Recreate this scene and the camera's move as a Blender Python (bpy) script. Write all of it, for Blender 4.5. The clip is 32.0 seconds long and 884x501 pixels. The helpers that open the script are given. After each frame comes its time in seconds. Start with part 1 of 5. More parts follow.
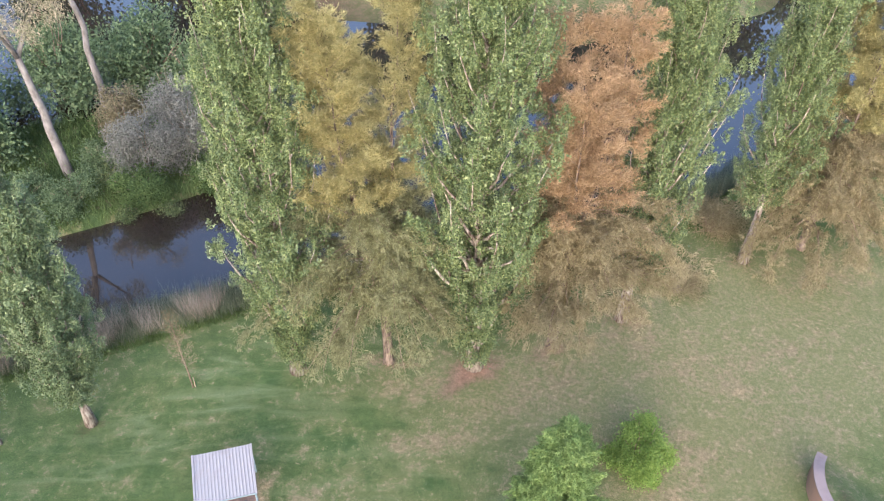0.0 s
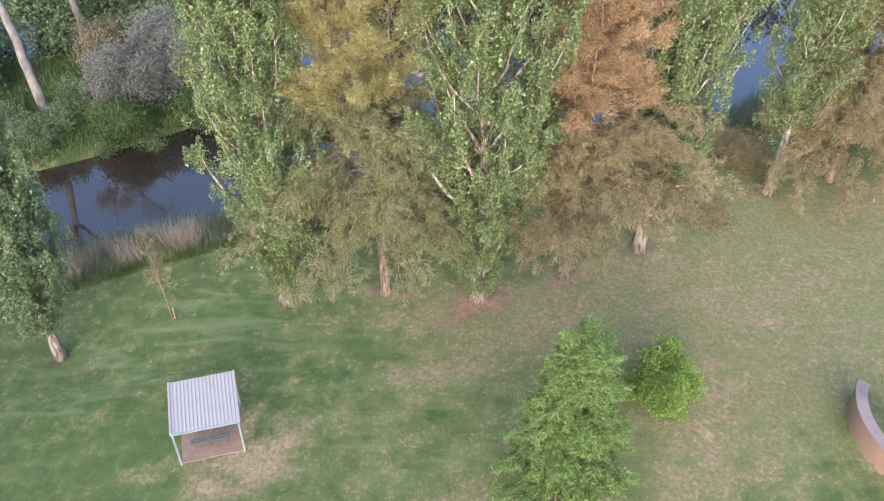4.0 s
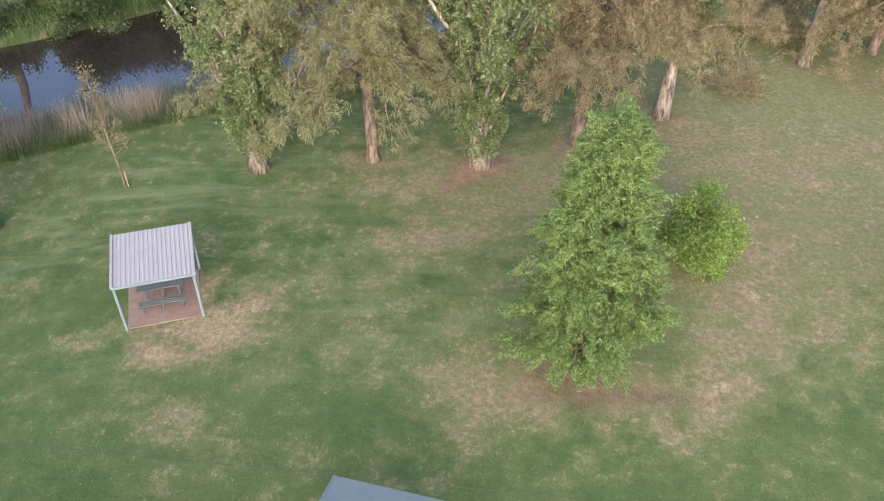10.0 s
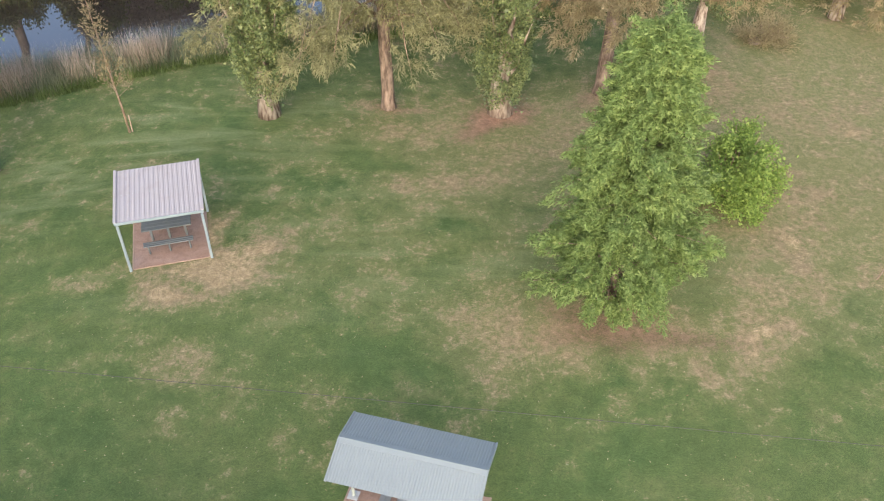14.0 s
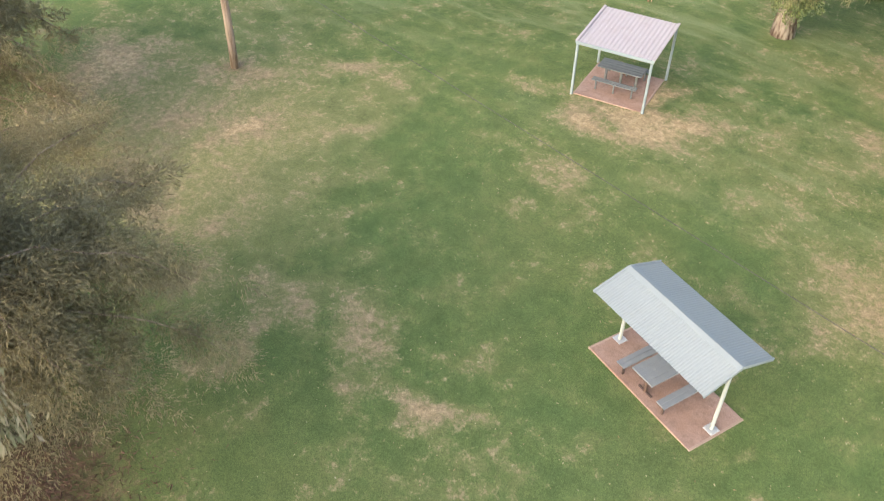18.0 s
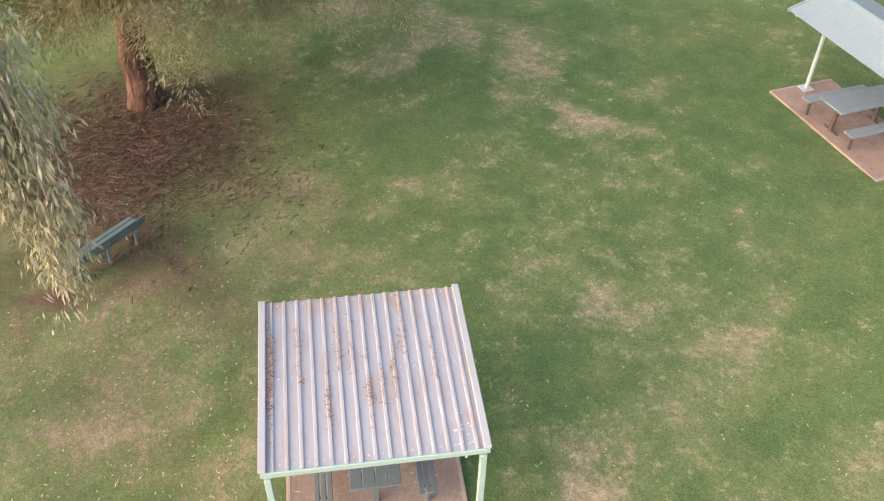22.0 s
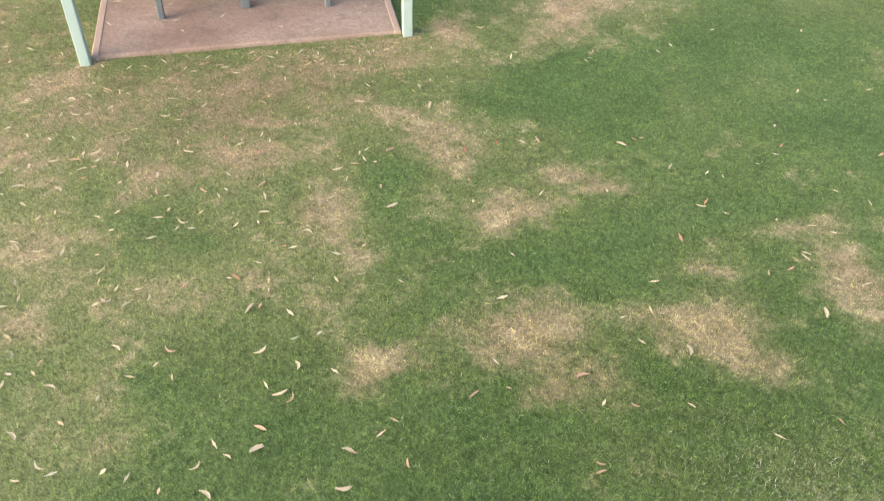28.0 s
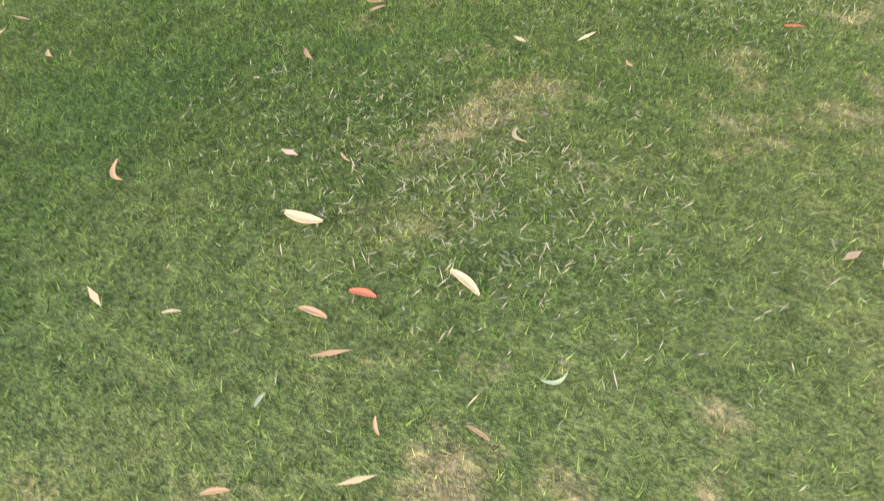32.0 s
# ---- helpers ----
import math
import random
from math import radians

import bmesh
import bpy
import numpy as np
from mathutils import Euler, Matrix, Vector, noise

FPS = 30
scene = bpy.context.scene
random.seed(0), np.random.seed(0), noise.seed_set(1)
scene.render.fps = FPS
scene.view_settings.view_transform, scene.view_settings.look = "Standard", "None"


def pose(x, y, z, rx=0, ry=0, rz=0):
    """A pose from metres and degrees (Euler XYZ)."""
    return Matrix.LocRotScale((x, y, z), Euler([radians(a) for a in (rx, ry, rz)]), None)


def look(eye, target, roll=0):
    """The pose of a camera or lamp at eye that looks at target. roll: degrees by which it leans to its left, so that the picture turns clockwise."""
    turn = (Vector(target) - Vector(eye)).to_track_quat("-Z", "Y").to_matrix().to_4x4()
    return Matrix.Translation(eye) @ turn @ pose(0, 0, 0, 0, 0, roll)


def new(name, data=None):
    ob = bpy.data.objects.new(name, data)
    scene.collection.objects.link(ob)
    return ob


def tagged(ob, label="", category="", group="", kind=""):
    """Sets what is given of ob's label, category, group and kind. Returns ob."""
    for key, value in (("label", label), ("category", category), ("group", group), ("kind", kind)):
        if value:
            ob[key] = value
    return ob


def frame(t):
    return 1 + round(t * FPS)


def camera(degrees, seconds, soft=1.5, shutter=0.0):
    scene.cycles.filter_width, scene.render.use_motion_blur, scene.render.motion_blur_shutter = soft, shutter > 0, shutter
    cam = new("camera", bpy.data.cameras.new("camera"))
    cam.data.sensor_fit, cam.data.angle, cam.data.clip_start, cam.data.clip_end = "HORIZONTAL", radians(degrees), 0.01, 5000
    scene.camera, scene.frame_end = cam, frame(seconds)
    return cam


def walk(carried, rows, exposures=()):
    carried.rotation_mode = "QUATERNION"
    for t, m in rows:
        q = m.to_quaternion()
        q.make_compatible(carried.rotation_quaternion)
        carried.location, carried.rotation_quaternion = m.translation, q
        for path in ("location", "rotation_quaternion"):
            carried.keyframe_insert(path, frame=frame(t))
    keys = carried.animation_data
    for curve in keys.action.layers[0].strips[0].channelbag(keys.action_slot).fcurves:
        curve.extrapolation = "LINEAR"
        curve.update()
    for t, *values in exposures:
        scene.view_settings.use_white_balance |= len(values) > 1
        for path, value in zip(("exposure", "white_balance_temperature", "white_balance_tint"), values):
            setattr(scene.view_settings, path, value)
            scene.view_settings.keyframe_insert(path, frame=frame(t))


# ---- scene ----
cam = camera(54.3, 32.0, soft=1.1, shutter=0.3)
METRES, EYE, TILT, LEAN, TURN = 46.0, 39.05, -41.0, 0.0, 0.0
ROWS = [
    (0.0, 0.0, 0.0, 0.0, 0.0, 0.0, -0.0),
    (0.5, -0.0006, 0.0114, -0.0122, 0.01, -0.03, 0.03),
    (1.0, -0.0013, 0.0228, -0.0241, 0.0, -0.02, 0.04),
    (1.5, -0.0021, 0.0342, -0.0361, -0.0, -0.02, 0.05),
    (2.0, -0.0027, 0.0457, -0.0481, -0.02, -0.02, 0.06),
    (2.5, -0.0029, 0.0566, -0.0595, -0.03, -0.03, 0.07),
    (3.0, -0.0027, 0.0679, -0.0714, -0.02, 0.0, 0.07),
    (3.5, -0.0031, 0.0796, -0.083, -0.02, 0.01, 0.11),
    (5.5, -0.0019, 0.1256, -0.1318, -0.01, 0.06, 0.16),
    (6.0, -0.002, 0.1374, -0.1459, -0.01, 0.08, 0.19),
    (6.5, -0.002, 0.1485, -0.1593, -0.01, 0.06, 0.18),
    (7.0, -0.0024, 0.1604, -0.1708, 0.0, 0.1, 0.19),
    (7.5, -0.0029, 0.1716, -0.1821, -0.0, 0.1, 0.21),
    (8.0, -0.0027, 0.1827, -0.1921, -0.0, 0.04, 0.21),
    (8.5, -0.0019, 0.1946, -0.2035, 0.03, 0.04, 0.18),
    (9.0, -0.0021, 0.2066, -0.2155, 0.03, 0.02, 0.17),
    (9.5, -0.003, 0.2174, -0.2285, 0.07, 0.0, 0.16),
    (10.0, -0.0029, 0.2275, -0.2398, -0.27, 0.02, 0.47),
    (10.5, -0.0029, 0.238, -0.2509, -0.31, 0.0, 0.46),
    (11.0, -0.0029, 0.2489, -0.2614, -0.29, -0.0, 0.43),
    (11.5, -0.0035, 0.2601, -0.2731, -0.27, -0.01, 0.38),
    (12.0, -0.0059, 0.2682, -0.2826, -0.32, -0.02, 0.26),
    (12.5, -0.0216, 0.2691, -0.2849, -0.24, -0.04, 0.35),
    (13.0, -0.0361, 0.2683, -0.2856, -0.17, -0.05, 0.41),
    (13.5, -0.0364, 0.268, -0.2865, -0.17, -0.08, 0.31),
    (14.0, -0.0197, 0.2669, -0.2864, -0.2, -0.07, 0.13),
    (14.5, 0.0032, 0.2646, -0.2866, 10.48, -1.0, -9.9),
    (15.0, 0.0295, 0.263, -0.286, 32.93, -8.37, -27.21),
    (15.5, 0.0497, 0.2636, -0.2865, 37.14, -10.32, -29.81),
    (17.5, 0.0736, 0.2888, -0.3431, 35.69, -9.36, -28.18),
    (18.0, 0.0881, 0.2875, -0.3648, 35.09, -9.21, -27.64),
    (18.5, 0.1031, 0.2856, -0.3882, 34.5, -8.99, -27.14),
    (19.0, 0.1177, 0.2842, -0.4123, 33.93, -8.75, -26.67),
    (19.5, 0.132, 0.2826, -0.436, 33.38, -8.57, -26.23),
    (20.0, 0.1442, 0.2836, -0.4594, 32.82, -8.52, -25.84),
    (20.5, 0.1484, 0.2892, -0.4731, 33.17, -8.63, -26.06),
    (21.0, 0.1495, 0.2981, -0.4857, 38.3, -11.01, -29.04),
    (21.5, 0.1487, 0.3086, -0.4989, 44.14, -14.06, -32.14),
    (22.0, 0.1487, 0.3197, -0.5111, 46.7, -15.49, -33.33),
    (22.5, 0.1533, 0.3287, -0.5253, 49.16, -16.79, -34.3),
    (23.0, 0.1629, 0.3391, -0.5401, 48.46, -16.66, -34.12),
    (23.5, 0.1657, 0.3485, -0.5535, 47.79, -16.27, -33.76),
    (24.0, 0.1665, 0.3578, -0.5661, 47.13, -15.93, -33.42),
    (24.5, 0.1674, 0.3685, -0.5764, 46.45, -15.6, -33.18),
    (25.0, 0.1682, 0.3793, -0.587, 46.06, -15.45, -33.04),
    (25.5, 0.1687, 0.3889, -0.5967, 45.49, -15.18, -32.75),
    (27.5, 0.1638, 0.4244, -0.6288, 43.27, -14.1, -32.0),
    (28.0, 0.1644, 0.4323, -0.6371, 42.87, -13.84, -31.92),
    (28.5, 0.1651, 0.4409, -0.6452, 43.28, -14.04, -32.27),
    (29.0, 0.1649, 0.4482, -0.6524, 42.86, -13.94, -32.12),
    (29.5, 0.1652, 0.4502, -0.6536, 42.44, -13.89, -32.04),
    (30.0, 0.1651, 0.4502, -0.6535, 39.69, -12.45, -30.74),
    (30.5, 0.1654, 0.4528, -0.6565, 33.27, -9.11, -27.09),
    (31.0, 0.166, 0.4594, -0.6631, 28.89, -7.25, -24.41),
    (31.5, 0.1665, 0.4648, -0.6685, 25.16, -6.01, -22.0),
    (32.0, 0.1668, 0.4687, -0.6728, 24.77, -6.04, -21.91),
]
walk(cam, [(t, pose(0, 0, EYE, TILT, LEAN, TURN) @ pose(METRES * x, METRES * y, METRES * z, 90 + pitch, roll, yaw)) for t, x, y, z, yaw, pitch, roll in ROWS], exposures=[(0.0, 1.95, 5940, 16.5), (9.0, 1.75, 6190, 15.0), (14.0, 1.78, 6690, 15.0), (18.5, 2.12, 7130, 16.0), (21.0, 2.08, 7000, 16.0), (24.5, 1.85, 7180, 12.5), (28.0, 2.08, 6870, 15.0), (31.0, 2.13, 7150, 17.0), (32.0, 2.03, 7050, 16.5)])

# ---- light ----
SUN_AZ, SUN_EL = 188.0, 24.0        # degrees: heading of the sun seen from above (0 = +y, clockwise), height
world = bpy.data.worlds.new("sky")
scene.world = world
world.use_nodes = True
wt = world.node_tree
sky = wt.nodes.new("ShaderNodeTexSky")
sky.sky_type = "NISHITA"
sky.sun_disc = False
sky.sun_elevation = radians(SUN_EL)
sky.sun_rotation = radians(SUN_AZ)
sky.air_density, sky.dust_density, sky.ozone_density = 1.0, 2.2, 1.0
wt.nodes["Background"].inputs["Strength"].default_value = 0.15
wt.links.new(sky.outputs[0], wt.nodes["Background"].inputs["Color"])

sun = new("sun", bpy.data.lights.new("sun", "SUN"))
sun.data.energy, sun.data.angle, sun.data.color = 1.05, radians(85), (1.0, 0.84, 0.64)
az, el = radians(SUN_AZ), radians(SUN_EL)
toward = Vector((math.sin(az) * math.cos(el), math.cos(az) * math.cos(el), math.sin(el)))
sun.matrix_world = look(toward * 200, (0, 0, 0))

# ---- materials ----


class Nodes:
    """Short hand for building a node material."""

    def __init__(self, name, rough=0.8, metal=0.0, spec=0.3):
        self.mat = bpy.data.materials.new(name)
        self.mat.use_nodes = True
        self.t = self.mat.node_tree
        self.b = self.t.nodes["Principled BSDF"]
        self.b.inputs["Roughness"].default_value = rough
        self.b.inputs["Metallic"].default_value = metal
        self.b.inputs["Specular IOR Level"].default_value = spec
        self.geo = self.t.nodes.new("ShaderNodeNewGeometry")
        self.obj = self.t.nodes.new("ShaderNodeObjectInfo")
        self.co = self.t.nodes.new("ShaderNodeTexCoord")

    def link(self, a, b):
        self.t.links.new(a, b)

    def noise(self, scale, detail=3.0, rough=0.55, local=False, stretch=None):
        n = self.t.nodes.new("ShaderNodeTexNoise")
        n.inputs["Scale"].default_value, n.inputs["Detail"].default_value, n.inputs["Roughness"].default_value = scale, detail, rough
        src = self.co.outputs["Object"] if local else self.geo.outputs["Position"]
        if stretch:
            m = self.t.nodes.new("ShaderNodeMapping")
            m.inputs["Scale"].default_value = stretch
            self.link(src, m.inputs["Vector"])
            src = m.outputs[0]
        self.link(src, n.inputs["Vector"])
        return n.outputs["Fac"]

    def ramp(self, fac, stops):
        r = self.t.nodes.new("ShaderNodeValToRGB")
        while len(r.color_ramp.elements) < len(stops):
            r.color_ramp.elements.new(0.5)
        for e, (p, c) in zip(r.color_ramp.elements, stops):
            e.position = p
            e.color = (*c, 1) if len(c) == 3 else c
        self.link(fac, r.inputs["Fac"])
        return r.outputs["Color"]

    def grey(self, fac, lo, hi):
        return self.ramp(fac, [(lo, (0, 0, 0)), (hi, (1, 1, 1))])

    def mix(self, fac, a, b, mode="MIX"):
        m = self.t.nodes.new("ShaderNodeMix")
        m.data_type, m.blend_type = "RGBA", mode
        for socket, v in ((m.inputs[0], fac), (m.inputs[6], a), (m.inputs[7], b)):
            if isinstance(v, (int, float)):
                socket.default_value = v
            elif isinstance(v, tuple):
                socket.default_value = (*v, 1)
            else:
                self.link(v, socket)
        return m.outputs[2]

    def maths(self, op, a, b):
        m = self.t.nodes.new("ShaderNodeMath")
        m.operation = op
        for socket, v in ((m.inputs[0], a), (m.inputs[1], b)):
            if isinstance(v, (int, float)):
                socket.default_value = v
            else:
                self.link(v, socket)
        return m.outputs[0]

    def attribute(self, name):
        a = self.t.nodes.new("ShaderNodeAttribute")
        a.attribute_name = name
        return a.outputs["Fac"]

    def bump(self, fac, strength, distance):
        n = self.t.nodes.new("ShaderNodeBump")
        n.inputs["Strength"].default_value, n.inputs["Distance"].default_value = strength, distance
        self.link(fac, n.inputs["Height"])
        self.link(n.outputs[0], self.b.inputs["Normal"])

    def base(self, colour):
        if isinstance(colour, tuple):
            self.b.inputs["Base Color"].default_value = (*colour, 1)
        else:
            self.link(colour, self.b.inputs["Base Color"])
        return self

    def sheer(self, weight):
        """Lets light shine through thin leaves."""
        tr = self.t.nodes.new("ShaderNodeBsdfTranslucent")
        mx = self.t.nodes.new("ShaderNodeMixShader")
        mx.inputs[0].default_value = weight
        out = self.t.nodes["Material Output"]
        src = self.b.inputs["Base Color"].links[0].from_socket
        self.link(src, tr.inputs["Color"])
        self.link(self.b.outputs[0], mx.inputs[1])
        self.link(tr.outputs[0], mx.inputs[2])
        self.link(mx.outputs[0], out.inputs["Surface"])
        return self


def foliage(name, dark, mid, light, weight=0.3, rough=0.55, scale=0.35, blotch=0.55, gloss=0.25):
    n = Nodes(name, rough, 0, gloss)
    leaf = n.ramp(n.geo.outputs["Random Per Island"], [(0.0, dark), (0.5, mid), (1.0, light)])
    patch = n.grey(n.noise(scale, 2), 0.3, 0.7)
    n.base(n.mix(patch, n.mix(blotch, leaf, dark), n.mix(blotch * 0.55, leaf, light)))
    return n.sheer(weight).mat


def bark(name, dark, light, scale=6, stretch=(1, 1, 0.25), depth=0.02):
    n = Nodes(name, 0.9, 0, 0.15)
    f = n.noise(scale, 6, 0.65, stretch=stretch)
    big = n.noise(0.8, 2)
    n.base(n.mix(n.grey(big, 0.35, 0.65), n.ramp(f, [(0.38, dark), (0.58, light)]), n.ramp(f, [(0.4, dark), (0.7, light)])))
    n.bump(f, 0.8, depth)
    return n.mat


def paint(name, colour, dirt, rough=0.45, metal=0.0, scale=3.0, amount=0.5):
    n = Nodes(name, rough, metal, 0.4)
    f = n.noise(scale, 5, 0.6)
    fine = n.noise(scale * 14, 3)
    c = n.mix(n.maths("MULTIPLY", n.grey(f, 0.5, 0.78), amount), colour, dirt)
    n.base(n.mix(n.maths("MULTIPLY", n.grey(fine, 0.55, 0.75), 0.25), c, dirt))
    n.bump(fine, 0.15, 0.002)
    return n.mat


M = {}
M["poplar_leaf"] = foliage("poplar_leaf", (0.055, 0.09, 0.034), (0.13, 0.188, 0.07), (0.285, 0.335, 0.14), 0.22, 0.42, 0.9, 0.3, 0.6)
M["dark_poplar_leaf"] = foliage("dark_poplar_leaf", (0.06, 0.10, 0.046), (0.125, 0.18, 0.082), (0.23, 0.285, 0.135), 0.22, 0.42, 0.9, 0.3, 0.6)
# she-oaks: light from above put into the colours, upper crowns lighter, skirts darker
M["lit_casuarina_leaf"] = foliage("lit_casuarina_leaf", (0.27, 0.245, 0.11), (0.42, 0.385, 0.18), (0.58, 0.53, 0.26), 0.5, 0.55, 1.4)
M["shaded_olive_leaf"] = foliage("shaded_olive_leaf", (0.165, 0.172, 0.09), (0.265, 0.27, 0.142), (0.40, 0.395, 0.215), 0.45, 0.55, 1.4)
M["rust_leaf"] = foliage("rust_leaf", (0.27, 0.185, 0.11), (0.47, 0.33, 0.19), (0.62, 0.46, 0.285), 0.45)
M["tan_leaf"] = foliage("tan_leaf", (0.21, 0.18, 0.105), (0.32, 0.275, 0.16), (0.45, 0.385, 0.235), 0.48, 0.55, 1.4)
M["dusky_leaf"] = foliage("dusky_leaf", (0.16, 0.145, 0.082), (0.265, 0.235, 0.135), (0.39, 0.34, 0.20), 0.45, 0.6, 1.2)
M["ash_leaf"] = foliage("ash_leaf", (0.10, 0.165, 0.052), (0.17, 0.26, 0.082), (0.27, 0.36, 0.13), 0.34, 0.6, 1.3, 0.4)
M["shrub_leaf"] = foliage("shrub_leaf", (0.11, 0.19, 0.045), (0.19, 0.295, 0.07), (0.29, 0.395, 0.105), 0.34, 0.6, 1.5, 0.4)
M["willow_leaf"] = foliage("willow_leaf", (0.07, 0.115, 0.055), (0.155, 0.22, 0.105), (0.26, 0.335, 0.17), 0.35)
M["grey_leaf"] = foliage("grey_leaf", (0.15, 0.155, 0.13), (0.23, 0.235, 0.20), (0.33, 0.33, 0.29), 0.3, 0.7, 0.8)
M["gum_leaf"] = foliage("gum_leaf", (0.16, 0.175, 0.09), (0.36, 0.33, 0.19), (0.66, 0.53, 0.39), 0.3, 0.55, 1.9)
M["sapling_leaf"] = foliage("sapling_leaf", (0.12, 0.105, 0.058), (0.22, 0.195, 0.11), (0.30, 0.265, 0.16), 0.2)
M["reed"] = foliage("reed", (0.085, 0.115, 0.075), (0.17, 0.20, 0.13), (0.28, 0.30, 0.2), 0.2, 0.7)
M["dead_reed"] = foliage("dead_reed", (0.22, 0.175, 0.135), (0.44, 0.37, 0.30), (0.64, 0.56, 0.47), 0.3, 0.8)
M["bank_grass"] = foliage("bank_grass", (0.05, 0.09, 0.03), (0.11, 0.175, 0.055), (0.2, 0.27, 0.095), 0.3, 0.7)
M["poplar_bark"] = bark("poplar_bark", (0.11, 0.075, 0.06), (0.46, 0.41, 0.36))
M["casuarina_bark"] = bark("casuarina_bark", (0.09, 0.068, 0.055), (0.30, 0.235, 0.19))
M["red_bark"] = bark("red_bark", (0.035, 0.02, 0.016), (0.15, 0.082, 0.06))
M["gum_bark"] = bark("gum_bark", (0.14, 0.125, 0.112), (0.265, 0.245, 0.23), 2.5, (1, 1, 0.4), 0.008)
M["twig"] = bark("twig", (0.14, 0.10, 0.07), (0.38, 0.3, 0.22), 9)


def lawn(name="lawn", blade=False):
    n = Nodes(name, 0.95, 0, 0.1)
    dry, bare, thin, mown = n.attribute("dry"), n.attribute("bare"), n.attribute("thin"), n.attribute("mown")
    wide, mid, small = n.noise(0.16, 4, 0.6), n.noise(0.75, 5, 0.62), n.noise(4.5, 5, 0.65)
    fine, fleck, tuft = n.noise(38, 4, 0.7), n.noise(13, 4, 0.7), n.noise(1.9, 3, 0.6)
    green = n.ramp(mid, [(0.30, (0.058, 0.102, 0.037)), (0.5, (0.082, 0.128, 0.046)), (0.72, (0.124, 0.152, 0.063))])
    green = n.mix(1.0, green, n.ramp(tuft, [(0.3, (0.85, 0.88, 0.86)), (0.5, (1, 1, 1)), (0.7, (1.16, 1.12, 1.14))]), "MULTIPLY")
    green = n.mix(n.grey(wide, 0.35, 0.68), green, n.mix(0.4, green, (0.135, 0.15, 0.062)))
    green = n.mix(n.maths("MULTIPLY", n.grey(n.maths("MULTIPLY", dry, -1.0), 0.0, 1.0), 0.5), green, n.mix(0.45, green, (0.032, 0.095, 0.036)))
    # a soft olive wash where the turf thins out
    wash = n.maths("ADD", n.maths("ADD", n.maths("MULTIPLY", dry, 0.7), thin), n.maths("SUBTRACT", mid, 0.5))
    green = n.mix(n.maths("MULTIPLY", n.grey(wash, -0.04, 0.6), 0.78), green, n.ramp(small, [(0.3, (0.155, 0.158, 0.076)), (0.7, (0.24, 0.232, 0.122))]))
    # pale wisps left by the mower near the bank
    m = n.t.nodes.new("ShaderNodeMapping")
    m.inputs["Rotation"].default_value = (0, 0, radians(-14))
    m.inputs["Scale"].default_value = (0.22, 1.15, 1.0)
    n.link(n.geo.outputs["Position"], m.inputs["Vector"])
    wisp = n.t.nodes.new("ShaderNodeTexNoise")
    wisp.inputs["Scale"].default_value, wisp.inputs["Detail"].default_value, wisp.inputs["Distortion"].default_value = 1.0, 4.0, 0.6
    n.link(m.outputs[0], wisp.inputs["Vector"])
    green = n.mix(n.maths("MULTIPLY", n.maths("MULTIPLY", n.grey(wisp.outputs["Fac"], 0.47, 0.7), mown), 0.7), green, (0.20, 0.235, 0.125))
    straw = n.ramp(small, [(0.3, (0.17, 0.14, 0.085)), (0.55, (0.255, 0.205, 0.132)), (0.75, (0.36, 0.295, 0.195))])
    straw = n.mix(n.grey(dry, 0.9, 1.9), straw, n.ramp(small, [(0.3, (0.22, 0.17, 0.105)), (0.55, (0.33, 0.26, 0.165)), (0.75, (0.46, 0.37, 0.245))]))
    # earth has a paler dry tone and a dark one holding the trees' shade
    dirt = n.mix(n.grey(dry, 0.35, 1.0), n.ramp(small, [(0.3, (0.052, 0.035, 0.026)), (0.7, (0.118, 0.076, 0.056))]), n.ramp(small, [(0.3, (0.17, 0.105, 0.075)), (0.7, (0.33, 0.215, 0.16))]))
    # straw shows where the broken-up noise and the worn patches add up
    s = n.maths("ADD", n.maths("MULTIPLY", n.maths("SUBTRACT", mid, 0.5), 1.0), n.maths("MULTIPLY", n.maths("SUBTRACT", small, 0.5), 1.1))
    s = n.maths("ADD", s, n.maths("MULTIPLY", n.maths("SUBTRACT", fleck, 0.5), 0.85))
    s = n.maths("ADD", s, n.maths("MULTIPLY", n.maths("SUBTRACT", tuft, 0.5), 1.1))
    s = n.maths("ADD", s, n.maths("MULTIPLY", n.maths("MINIMUM", dry, 1.1), 0.48))
    col = n.mix(n.maths("MULTIPLY", n.grey(s, 0.08, 0.5), 0.88), green, straw)
    d = n.maths("ADD", bare, n.maths("MULTIPLY", n.maths("SUBTRACT", small, 0.5), 0.9))
    col = n.mix(n.grey(d, 0.3, 1.0), col, dirt)
    col = n.mix(1.0, col, n.ramp(fine, [(0.25, (0.56, 0.56, 0.56)), (0.5, (1, 1, 1)), (0.78, (1.6, 1.56, 1.45))]), "MULTIPLY")
    grain = n.noise(120, 2, 0.6)
    col = n.mix(1.0, col, n.ramp(grain, [(0.3, (0.62, 0.64, 0.62)), (0.5, (1, 1, 1)), (0.72, (1.5, 1.46, 1.36))]), "MULTIPLY")
    col = n.mix(1.0, col, n.ramp(fleck, [(0.28, (0.8, 0.82, 0.8)), (0.5, (1, 1, 1)), (0.74, (1.2, 1.18, 1.14))]), "MULTIPLY")
    if blade:
        col = n.mix(1.0, col, n.ramp(n.geo.outputs["Random Per Island"], [(0.0, (0.45, 0.58, 0.45)), (0.5, (1.2, 1.45, 1.1)), (1.0, (2.1, 2.4, 1.9))]), "MULTIPLY")
        n.base(col)
        return n.sheer(0.45).mat
    n.base(col)
    n.bump(n.maths("ADD", fine, small), 0.6, 0.03)
